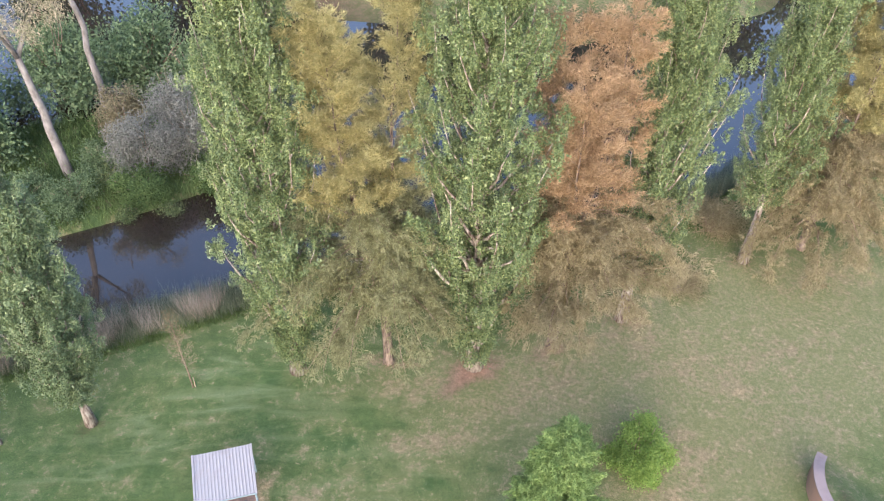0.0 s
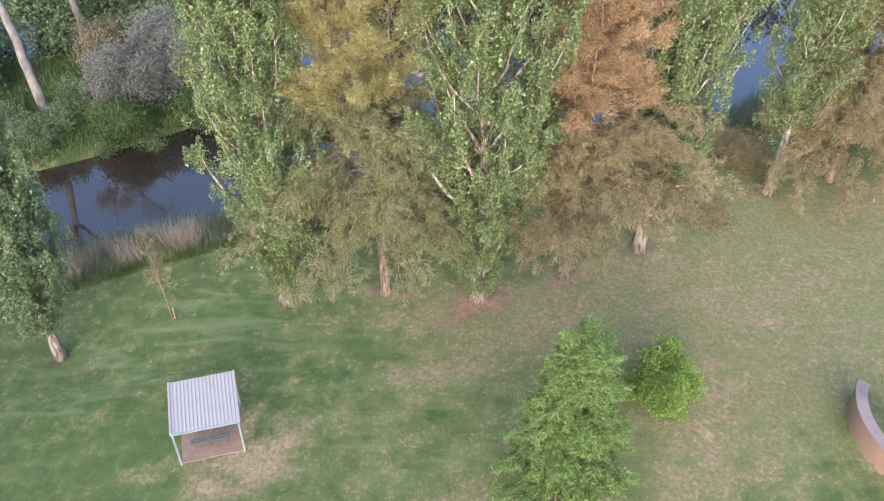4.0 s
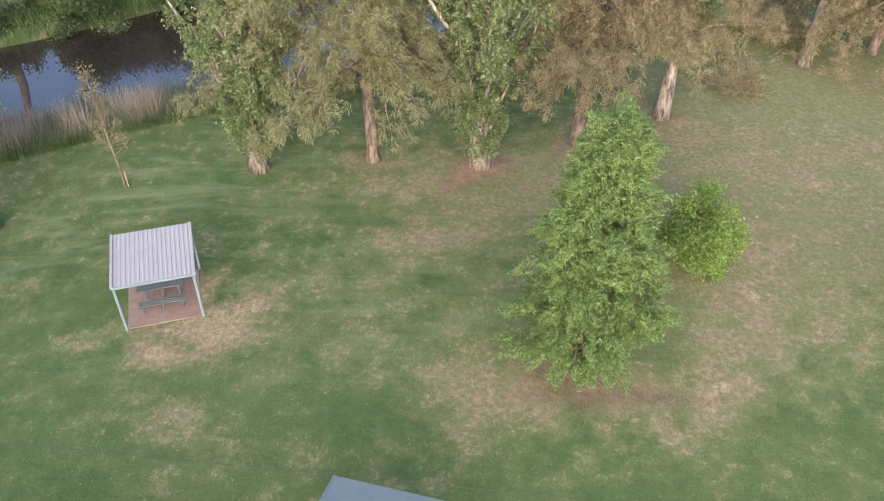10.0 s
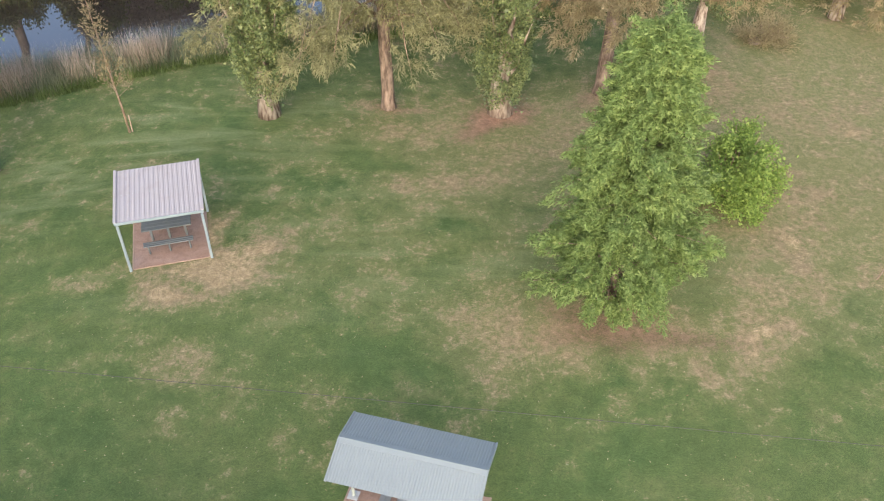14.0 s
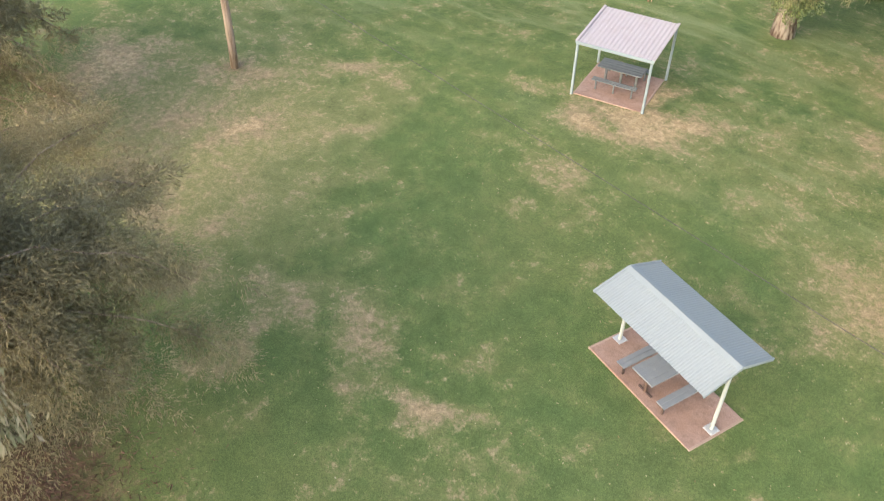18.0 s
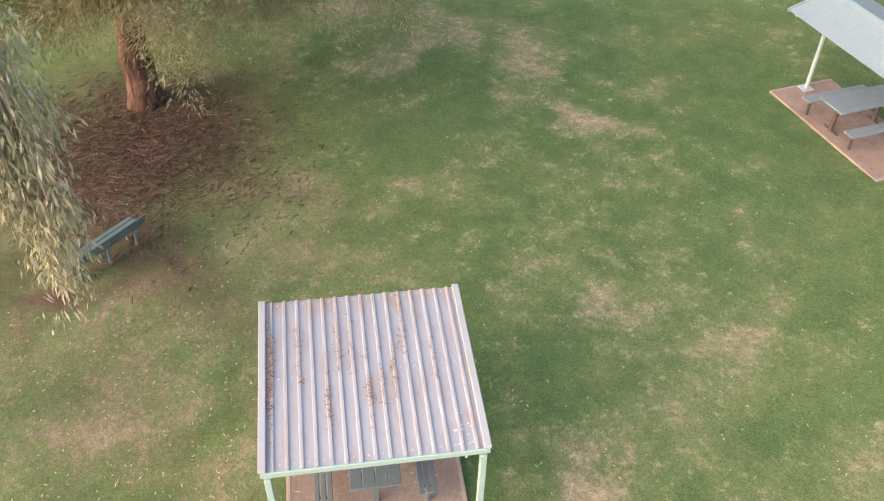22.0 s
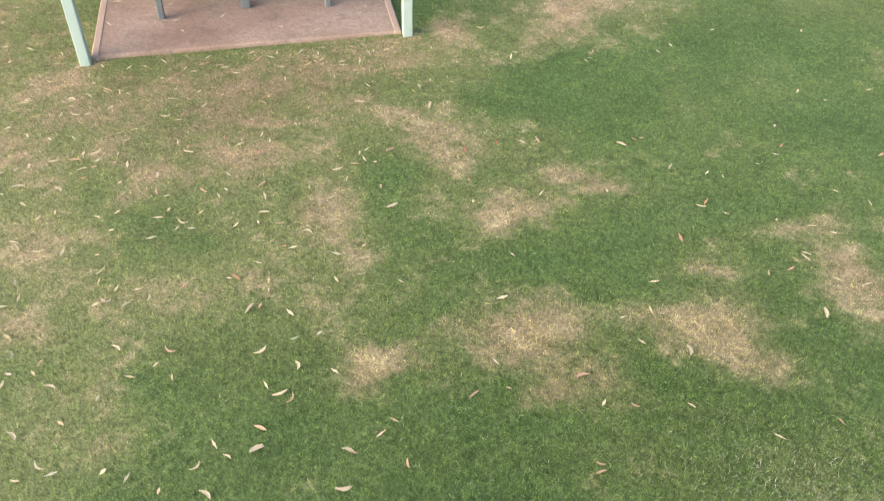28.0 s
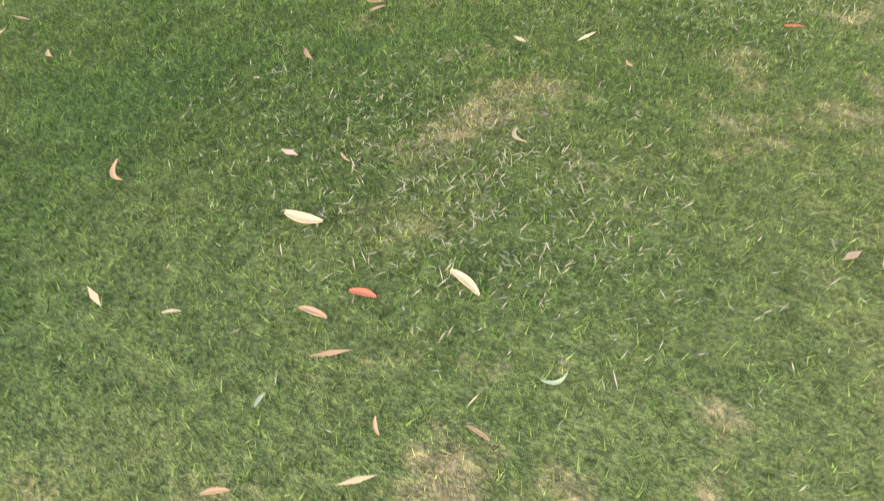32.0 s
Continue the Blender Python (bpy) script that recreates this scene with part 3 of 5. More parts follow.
DRY_EDGE = [(3.01, -3.28, 0.09, 0.12, 49, 0.9), (3.44, -4.0, 0.15, 0.14, 53, 1.0), (3.83, -3.12, 0.25, 0.17, 53, 0.7), (4.62, -3.92, 0.11, 0.05, 52, 0.7), (1.41, -2.23, 0.59, 0.34, 53, 0.7), (2.27, -1.22, 0.27, 0.18, 54, 0.7), (5.63, -0.54, 0.11, 0.07, 52, 0.8), (6.85, -2.27, 0.13, 0.06, 45, 0.55), (6.81, -2.49, 0.16, 0.11, 40, 0.6), (7.24, -1.83, 0.11, 0.07, 41, 0.6), (5.45, -3.56, 0.09, 0.06, 41, 0.6), (6.84, -2.47, 0.22, 0.12, 34, 0.4), (6.66, -2.71, 0.16, 0.06, 35, 0.45), (6.9, -2.89, 0.14, 0.06, 34, 0.4), (7.22, -3.05, 0.12, 0.06, 35, 0.35)]
LUSH_FAR = [(-11, 14, 6, 4, 0, 0.35), (4, 14.5, 5, 3, 0, 0.4), (-15, 20, 4, 5, 0, 0.3), (12, 16, 5, 4, 0, 0.3), (-10.9, 32.3, 1.83, 1.09, 0, 0.6), (-4.1, 30.5, 1.36, 1.0, 0, 0.6), (-10.9, 16.3, 1.16, 0.94, 0, 0.7), (-2.8, 19.1, 1.44, 1.07, -1, 0.8), (-13.6, 18.0, 1.4, 1.05, -1, 0.6), (-13.7, 25.0, 0.84, 1.91, -1, 0.6), (-10.2, 7.6, 0.53, 0.62, 44, 0.9), (-9.1, 12.2, 0.57, 0.53, 45, 0.9), (-12.4, 11.0, 1.21, 1.03, 45, 0.5), (-5.2, 13.7, 1.46, 1.69, 44, 0.7), (-14.6, 16.6, 1.82, 2.02, 45, 0.5), (-3.0, 11.3, 1.16, 1.05, 44, 0.6), (-8.1, 4.5, 1.22, 0.96, 44, 0.5)]
LUSH_NEAR = [(-2.6, 13.2, 1.05, 1.51, 48, 0.8), (-0.7, 9.6, 0.79, 0.72, 48, 0.5), (-0.5, 3.1, 0.53, 0.48, 47, 0.7), (-7.6, 6.0, 1.14, 1.15, 47, 0.6), (3.6, 7.4, 1.2, 0.95, 47, 0.6), (4.08, 1.92, 1.06, 0.76, 56, 0.7), (0.77, 0.98, 0.24, 0.67, 57, 0.7), (-1.38, -3.81, 0.45, 0.37, 56, 0.7), (-2.22, -2.19, 0.33, 0.62, 55, 0.7), (-0.23, 2.73, 0.4, 0.69, 56, 0.6), (-0.54, -4.93, 0.41, 0.35, 56, 0.6), (3.07, -3.11, 0.28, 0.27, 52, 1.0)]
LUSH_END = [(3.61, -1.41, 0.26, 0.19, 54, 1.0), (4.86, -2.08, 0.14, 0.09, 54, 0.6), (5.06, -0.58, 0.31, 0.3, 53, 1.1), (4.95, -1.25, 0.23, 0.14, 52, 1.0), (5.29, 0.0, 0.31, 0.21, 53, 0.8), (5.08, -3.2, 0.43, 0.16, 52, 0.7), (5.53, -2.45, 0.36, 0.19, 52, 0.9), (4.79, 1.62, 0.6, 0.71, 53, 0.8), (3.62, 0.32, 0.29, 0.37, 52, 0.8), (4.46, -3.54, 0.21, 0.15, 53, 0.6), (6.0, -2.92, 0.3, 0.26, 44, 1.0), (6.3, -2.34, 0.27, 0.13, 42, 0.8), (6.03, -2.73, 0.32, 0.27, 35, 0.9), (6.16, -3.25, 0.17, 0.22, 36, 0.8), (6.53, -3.44, 0.4, 0.3, 34, 0.9), (7.21, -2.99, 0.73, 0.26, 34, 0.35), (6.13, -2.62, 1.05, 0.45, 43, 0.35)]
DRY_WIDE = [(-20, 12, 7, 5.5, 30, 0.28), (3.0, 5.0, 4, 4, 0, 0.12), (22, 37, 9, 7, 25, 0.3), (17, 29, 5, 7, 0, 0.22), (14, 33, 5, 5, 0, 0.15), (1, 30, 6, 4, 0, 0.16), (3, 33, 8, 3, 8, 0.14), (12, 34, 6, 8, 20, 0.22), (18, 33, 7, 6, 30, 0.2), (25, 40, 9, 7, 30, 0.22), (11, 24, 4, 6, 0, 0.18), (-22, 11, 6, 5, 30, 0.22), (-14, 9, 4, 4, 0, 0.14), (-3.5, -4.3, 3.0, 2.6, 0, 0.12), (0.5, -4.5, 2.5, 1.6, 30, 0.14), (3, 20, 6, 2.5, 0, 0.14), (3, -2.6, 1.8, 1.8, 0, 0.13), (-5.5, 0.5, 2.5, 2.5, 0, 0.08)]
DRY_TROD = [(1.9, 34.2, 1.8, 1.2, 0, 1.1), (-3.2, 34.4, 1.2, 0.7, 0, 0.9), (6.7, 35.6, 1.2, 0.8, 0, 0.9), (-6.3, -3.6, 0.9, 0.9, 30, 0.35), (-6.4, -2.0, 0.6, 1.4, 12, 0.4), (4.7, 20.4, 2.6, 1.2, 0, 0.4), (-23.6, 16.2, 0.8, 0.6, 0, 0.7)]
BARE = [(19.9, 23.6, 0.8, 1.6, -20, 0.7), (1.9, 34.2, 1.7, 1.2, 0, 1.15), (-3.2, 34.6, 1.4, 0.8, 0, 0.6), (6.7, 35.7, 1.5, 1.0, 0, 0.6), (11.3, 38.0, 1.5, 1.0, 0, 0.6), (20.5, 43.7, 1.0, 0.8, 0, 0.6), (-19.9, 30.4, 1.2, 0.6, 0, 0.6), (4.7, 20.4, 2.6, 1.3, 0, 0.8), (-23.6, 16.2, 0.7, 0.5, 0, 0.7)]
# bare earth, plus blots that put the western trees' shade into the lawn
BARE_SHADED_NEAR = [(1.9, -1.6, 2.4, 1.1, 63, 0.46), (-2.3, -1.6, 1.5, 1.6, 63, 0.48), (-4.0, -3.6, 3.6, 3.2, 0, 0.52), (-5.3, 0.6, 2.6, 2.6, 0, 0.45), (0.5, -4.4, 2.6, 1.5, 30, 0.36), (1.3, -2.5, 1.4, 0.8, -25, 0.42), (-11.6, 0.2, 4.2, 3.0, 20, 0.95), (-6.65, -2.4, 0.5, 1.4, 12, 0.8), (-6.95, -3.55, 0.75, 0.55, 35, 1.1), (-10, -2.2, 4.2, 3.0, 0, 0.95), (-6.5, -1.3, 0.5, 0.42, 57, 1.05), (2.35, 1.65, 0.4, 0.3, 56, 0.5), (-9.9, -1.3, 1.6, 1.1, 56, 1.0), (-8.2, -4.0, 2.2, 1.6, 0, 0.7), (-8.6, 0.8, 2.4, 1.9, 20, 0.6), (-7.3, -0.8, 1.3, 1.1, 0, 0.5)]


def wear(X, Y):
    dry, lush, bare = np.zeros_like(X), np.zeros_like(X), np.zeros_like(X)
    for b in DRY_FAR:
        dry = np.maximum(dry, 0.65 * b[5] * blot(X, Y, *b[:5]))
    for b in DRY_MID + DRY_WEST + DRY_MOWN + DRY_YARD + DRY_END + DRY_EDGE:
        dry = np.maximum(dry, b[5] * blot(X, Y, *b[:5]))
    for b in LUSH_FAR + LUSH_NEAR + LUSH_END:
        lush = np.maximum(lush, b[5] * blot(X, Y, *b[:5]))
    wide = np.zeros_like(X)
    for b in DRY_WIDE:
        wide = wide + b[5] * blot(X, Y, *b[:5])
    for b in DRY_TROD:
        dry = np.maximum(dry, b[5] * blot(X, Y, *b[:5]))
    thin = np.minimum(wide * 1.35, 0.75)
    dry = dry + np.minimum(wide, 0.6) * 0.45 - lush
    for b in BARE + BARE_SHADED_NEAR:
        bare = np.maximum(bare, b[5] * blot(X, Y, *b[:5]))
    near = np.interp(X, NEAR_X, NEAR_Y)
    far = np.interp(X, FAR_X, FAR_Y)
    bare = np.maximum(bare, 0.9 * smooth(1.5, 3.5, Y - near) * smooth(9, 6, Y - near))
    bare = np.maximum(bare, 0.8 * smooth(-3, 0, Y - far) * smooth(6, 2, Y - far) + 0.9 * blot(X, Y, -13, 84, 6, 7))
    dry = dry + 0.7 * smooth(1, 5, Y - far)
    mown = np.maximum(blot(X, Y, -13.0, 31.5, 10, 5, 20), 0.6 * blot(X, Y, -4, 24, 9, 4, 10))
    return dry, bare, thin, mown


ground = ground_sheet()
river = solid("water", [(-700, 10, -0.8), (700, 10, -0.8), (700, 400, -0.8), (-700, 400, -0.8)], [(0, 1, 2, 3)], M["water"])
tagged(river, "still dark brown river reflecting trees and sky", "river", kind="structure")

# ---- trees ----
def trunk_run(h, r, lean=(0, 0), flare=1.5, n=9, wobble=0.06):
    t = np.linspace(0, 1, n)
    p = np.stack([lean[0] * t + rng.normal(0, wobble, n) * t, lean[1] * t + rng.normal(0, wobble, n) * t, h * t - 0.15 * (t == 0)], 1)
    rad = r * (1 - 0.9 * t ** 0.6)
    rad[0] *= flare
    return p, rad


def on_run(run, s):
    p, r = run
    k = s * (len(p) - 1)
    i = min(int(k), len(p) - 2)
    f = k - i
    return p[i] * (1 - f) + p[i + 1] * f, r[i] * (1 - f) + r[i + 1] * f


def clumps(runs, per, radius, flat=1.0, start=0.25):
    """Centres of twig clumps along limbs, and the limbs' headings there."""
    c, h = [], []
    for p, r in runs:
        s = rng.uniform(start, 1.0, per) ** 0.8
        k = s * (len(p) - 1)
        i = np.minimum(k.astype(int), len(p) - 2)
        f = (k - i)[:, None]
        q = p[i] * (1 - f) + p[i + 1] * f
        c.append(q + rng.normal(0, radius, (per, 3)) * [1, 1, flat])
        h.append(unit(p[i + 1] - p[i]))
    return np.concatenate(c), np.concatenate(h)


def poplar(x, y, h, r, trunk=0.34, lean=(0, 0), bare=1.6, limbs=60, leaves=42000, label="", grp="row of poplars", waist=0.38, taper=1.0, leaf="poplar_leaf"):
    """A tall narrow poplar: steep limbs, leaves in upright tufts."""
    tree = at_base(new("poplar_tree"), x, y)
    tr = trunk_run(h * 0.93, trunk, lean)
    runs = []
    limbs = int(limbs * 1.35)
    for i in range(limbs):
        s = (i + 0.5) / limbs
        z0 = bare + (h * 0.8 - bare) * s
        b, _ = on_run(tr, z0 / (h * 0.93))
        a = i * 2.4 + rng.normal(0, 0.3)
        # the crown's half width at the limb's tip
        tipz = min(z0 + h * rng.uniform(0.14, 0.24) * min(1.0, 0.12 + s * 5), h * rng.uniform(0.95, 1.02))
        f = tipz / h
        wide = r * (min(1.0, (f / waist) ** 1.2) if f < waist else 1 - 0.72 * taper * ((f - waist) / (1 - waist)) ** 2.0) * rng.uniform(0.6, 1.12)
        c = np.array([math.cos(a), math.sin(a), 0])
        cen, _ = on_run(tr, min(tipz / (h * 0.93), 0.999))
        tip = np.array([cen[0], cen[1], tipz]) + c * wide
        t = np.linspace(0, 1, 6)[:, None]
        mid = b + c * wide * 0.75 + np.array([0, 0, (tipz - z0) * 0.3])
        p = (1 - t) ** 2 * b + 2 * t * (1 - t) * mid + t * t * tip + rng.normal(0, 0.07, (6, 3))
        runs.append((p, np.linspace(trunk * 0.34 * (1.2 - s), 0.012, 6)))
    top = tr[0][-3:]
    runs.append((np.array([top[0], top[1], top[2], top[2] + [0, 0, h * 0.06]]), np.array([0.06, 0.05, 0.03, 0.01])))
    stem = tubes("trunk", [tr], M["poplar_bark"], tree, 10, "pale fissured grey-brown trunk")
    tubes("limb", runs, M["poplar_bark"], stem, 5)
    # leaves in flame-shaped tufts that rise along the limbs
    c, hd = clumps(runs, 20, 0.32, 1.2, 0.0)
    leaves = int(leaves * 3.7)
    axis = unit(hd + [0, 0, 0.7] + rng.normal(0, 0.16, c.shape))
    size = rng.uniform(0.6, 1.35, len(c))
    k = rng.choice(len(c), leaves, p=size ** 2 / np.sum(size ** 2))
    t = rng.uniform(-0.35, 1.0, leaves)
    off = unit(rng.normal(0, 1, (leaves, 3)))
    off = off - axis[k] * np.sum(off * axis[k], 1, keepdims=True)
    wide = 0.25 * size[k] * (1 - 0.72 * np.maximum(t, 0)) * rng.uniform(0.55, 1.05, leaves)
    pos = c[k] + axis[k] * (t * 0.62 * size[k])[:, None] + unit(off) * wide[:, None]
    outer = facing(pos, unit(off) + [0, 0, 0.3], 0.092, 0.082, 0.8)
    # larger leaf masses close to the limbs fill the crown
    k = rng.integers(0, len(c), leaves // 8)
    inner = facing(c[k] + rng.normal(0, 0.2, (len(k), 3)), rng.normal(0, 1, (len(k), 3)), 0.14, 0.13, 0.5)
    slivers("crown", np.concatenate([outer, inner]), M[leaf], tree)
    return tagged(tree, label or "tall columnar poplar with dense green leaves on the lawn", "tree", grp)


def plumes(starts, ways, length, per, mat, parent, needle=(0.3, 0.03), sag=0.35, name="crown", loose=1.0):
    """Feathery plumes: many thin needles along short sagging twigs."""
    n = len(starts)
    k = np.repeat(np.arange(n), per)
    s = rng.uniform(0, 1, n * per) ** 0.85
    L = (length * rng.uniform(0.6, 1.35, n))[k]
    way = unit(ways)[k]
    pos = starts[k] + way * (L * s)[:, None] + np.array([0, 0, -1.0]) * (sag * L * s * s)[:, None]
    out = rng.normal(0, 1, (n * per, 3))
    pos = pos + out * loose * (0.05 + 0.10 * (1 - np.abs(2 * s - 0.9)))[:, None] * [1, 1, 0.7]
    d = way * 0.7 + unit(out) * 0.85 + np.array([0, 0, -1.0]) * (sag * 1.2 * s)[:, None]
    return slivers(name, needles(pos, d, needle[0], needle[1] * 1.1, 0.15), mat, parent)


def casuarina(x, y, h, low, high, mat, lower_mat, trunk=0.3, lean=(0, 0), skirt=(2.5, 0.42), leaders=3, lows=34, highs=26, label="", grp="row of she-oaks", sag=0.9, gap=0.02, per=(84, 60), bark_mat="casuarina_bark", fine=1.0, bias=(0, 0), loose=1.0, foot=1.6):
    """A she-oak: a skirt of long sagging limbs below, several leaders with rising sprays above. low, high: half widths."""
    tree = at_base(new("casuarina_tree"), x, y)
    fork = h * 0.3
    t = np.linspace(0, 1, 6)[:, None]
    tr = (np.concatenate([[[0, 0, -0.15]], np.array([0, 0, 0.4]) + t * np.array([lean[0] * 0.3, lean[1] * 0.3, fork - 0.4]) + rng.normal(0, 0.06, (6, 3)) * t]), np.concatenate([[trunk * 1.35], np.linspace(trunk, trunk * 0.75, 6)]))
    tops = []
    for i in range(leaders):
        a = i * 6.283 / leaders + 0.4 + rng.normal(0, 0.3)
        hh = h * (1.0 if i == 0 else rng.uniform(0.86, 0.97))
        tip = np.array([lean[0] + math.cos(a) * high * 0.45, lean[1] + math.sin(a) * high * 0.45, hh])
        q = np.linspace(0, 1, 9)[:, None]
        mid = np.array([tip[0] * 0.8, tip[1] * 0.8, (fork + hh) * 0.45])
        p = (1 - q) ** 2 * tr[0][-1] + 2 * q * (1 - q) * mid + q * q * tip + rng.normal(0, 0.1, (9, 3)) * q * (1 - q) * 3
        tops.append((p, np.linspace(trunk * 0.45, 0.012, 9)))
    limbs_low, limbs_high = [], []
    for i in range(lows):
        s = i / lows
        z0 = skirt[0] + (h * skirt[1] - skirt[0]) * s
        b, br = on_run(tr, min(0.98, z0 / fork)) if z0 < fork else on_run(tops[i % leaders], (z0 - fork) / (h - fork))
        a = i * 2.4 + rng.normal(0, 0.3)
        wide = min(low * 1.3, low * (1.0 - 0.35 * s) * rng.uniform(0.6, 1.15) * (1 + bias[0] * math.cos(a) + bias[1] * math.sin(a)))
        out = np.array([math.cos(a), math.sin(a), 0.0])
        end = np.array([b[0], b[1], 0]) * 0.6 + out * wide + [0, 0, max(foot * rng.uniform(0.8, 1.7), z0 - wide * sag * rng.uniform(0.5, 0.95))]
        bow = b + out * wide * 0.55 + [0, 0, wide * rng.uniform(0.12, 0.36)]
        q = np.linspace(0, 1, 8)[:, None]
        limbs_low.append(((1 - q) ** 2 * b + 2 * q * (1 - q) * bow + q * q * end + rng.normal(0, 0.12, (8, 3)) * q * (1 - q) * 3, np.linspace(max(0.03, br * 0.35), 0.012, 8)))
    for j, top in enumerate(tops):
        for i in range(highs):
            s = skirt[1] + gap + (0.99 - skirt[1] - gap) * (i + 0.5) / highs
            f = (s * h - fork) / (top[0][-1][2] - fork)
            if not 0.02 < f < 0.995:
                continue
            b, br = on_run(top, f)
            a = i * 2.4 + j + rng.normal(0, 0.3)
            wide = high * (1 - 0.62 * f ** 1.5) * rng.uniform(0.55, 1.1)
            limbs_high.append((bent(b, (math.cos(a), math.sin(a), 0.9), wide, 6, 0.05 - 0.25 * (1 - f), 0.2), np.linspace(max(0.02, br * 0.35), 0.008, 6)))
    stem = tubes("trunk", [tr] + tops, M[bark_mat], tree, 8)
    for nm, runs in (("lower_branch", limbs_low), ("upper_branch", limbs_high)):
        tubes(nm, runs, M["twig"], stem, 4)
    # feathery sprays: hanging from the low limbs, rising from the high ones
    c, hd = clumps(limbs_low, 48, 0.38, 0.75, 0.12)
    w = hd * 0.8 + rng.normal(0, 0.55, c.shape) + [0, 0, -0.1]
    c[:, 2] = np.maximum(c[:, 2], foot * 0.9)
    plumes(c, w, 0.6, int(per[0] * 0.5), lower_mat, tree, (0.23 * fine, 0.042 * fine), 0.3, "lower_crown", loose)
    c, hd = clumps(limbs_high + [(p[4:], r[4:]) for p, r in tops], 26, 0.22, 1.0, 0.12)
    w = hd + rng.normal(0, 0.35, c.shape) + [0, 0, 0.35]
    plumes(c, w, 0.62, int(per[1] * 0.62), mat, tree, (0.23 * max(fine, 0.85), 0.04 * max(fine, 0.85)), 0.2, "upper_crown", loose)
    return tagged(tree, label, "tree", grp)


def bush(name, x, y, h, r, mat, leaves=16000, size=(0.14, 0.09), label="", stems=14, trunk=0.09, fill=0.55, squash=1.0, grp="", cat="shrub", clump=0.3, shape=0.5, bark_mat=None):
    """A rounded shrub or small tree: stems from the base, leaves in uneven clumps through the crown."""
    ob = at_base(new(name), x, y)
    runs = []
    for i in range(stems):
        a = i * 2.4 + rng.normal(0, 0.3)
        s = rng.uniform(0.15, 1.0)
        tip = np.array([math.cos(a) * r * s * 0.85, math.sin(a) * r * s * 0.85 * squash, h * (shape + (1 - shape) * math.sqrt(max(0, 1 - s * s))) * rng.uniform(0.75, 1.0)])
        t = np.linspace(0, 1, 6)[:, None]
        mid = tip * np.array([0.35, 0.35, 0.6])
        p = 2 * t * (1 - t) * mid + t * t * tip + rng.normal(0, 0.03 * h, (6, 3)) * t * (1 - t) * 2
        p[0, 2] -= 0.1
        runs.append((p, np.linspace(trunk, 0.012, 6)))
    tagged(tubes("stem", runs, bark_mat or M["twig"], ob, 5), kind="stuff")
    n = max(40, int(26 * r * r * h ** 0.5))
    lobes = 11
    la = rng.uniform(0, 6.283, lobes)
    lr = rng.uniform(0.25, 0.8, lobes)
    lc = np.stack([np.cos(la) * lr * r, np.sin(la) * lr * r * squash, h * rng.uniform(0.22, 0.72, lobes)], 1)
    lc[0] = [0, 0, h * 0.6]
    ls = rng.uniform(0.26, 0.52, lobes)
    j = rng.integers(0, lobes, n)
    d = unit(rng.normal(0, 1, (n, 3)))
    rad = rng.uniform(fill, 1.0, n)[:, None] * (1 + 0.12 * rng.normal(0, 1, (n, 1)))
    c = lc[j] + d * rad * ls[j][:, None] * [r, r * squash, h * 0.62]
    c[:, 2] = np.clip(c[:, 2], 0.12, h * 1.05)
    k = rng.integers(0, n, leaves)
    off = rng.normal(0, clump, (leaves, 3))
    quads("crown", leaf_quads(c[k] + off, unit(off) + [0, 0, 0.2], *size, 0.6), mat, ob)
    return tagged(ob, label, cat, grp)


def cone_tree(x, y, h, r, label):
    """A dense young tree with a pointed crown of hanging leaf sprays."""
    ob = at_base(new("young_ash_tree"), x, y)
    tr = trunk_run(h * 0.97, 0.16, (0.35, 0.1), 1.3)
    runs = []
    for i in range(130):
        s = (i + 0.5) / 130
        z0 = 0.8 + (h * 0.95 - 0.8) * s
        f = z0 / h
        b, br = on_run(tr, z0 / (h * 0.97))
        a = i * 2.4
        lump = 1 + 0.38 * noise.noise(Vector((math.cos(a) * 1.2, math.sin(a) * 1.2, z0 * 0.42)))
        wide = r * min(1, 0.62 + f * 2.0) * (1 - f) ** 0.8 * 1.14 * rng.uniform(0.75, 1.08) * lump + 0.15
        p = bent(b, (math.cos(a), math.sin(a), 0.75), wide, 6, -0.55 * (1 - f) - 0.05, 0.15)
        runs.append((p, np.linspace(max(0.02, br * 0.35), 0.01, 6)))
    stem = tubes("trunk", [tr], M["casuarina_bark"], ob, 9)
    tubes("limb", runs, M["casuarina_bark"], stem, 4)
    # drooping sprays of narrow leaflets, thickest at the limbs' ends
    c, hd = clumps(runs, 12, 0.2, 1.0, 0.3)
    n = 170000
    k = rng.integers(0, len(c), n)
    spray = unit(hd + [0, 0, -0.25] + rng.normal(0, 0.25, c.shape))[k]
    t = rng.uniform(-0.3, 1.0, n)
    off = rng.normal(0, 1, (n, 3)) * 0.105 * (1 - 0.5 * np.maximum(t, 0))[:, None]
    pos = c[k] + spray * (t * 0.5)[:, None] + off - np.array([0, 0, 0.14]) * (np.maximum(t, 0) ** 2)[:, None]
    slivers("crown", np.concatenate([facing(pos[::2], unit(off[::2]) + spray[::2] * 0.4 + [0, 0, 0.6], 0.12, 0.052, 0.75), needles(pos[1::2], spray[1::2] + unit(off[1::2]) * 0.7 + [0, 0, -0.3], 0.17, 0.05, 0.4)]), M["ash_leaf"], ob)
    return tagged(ob, label, "tree")


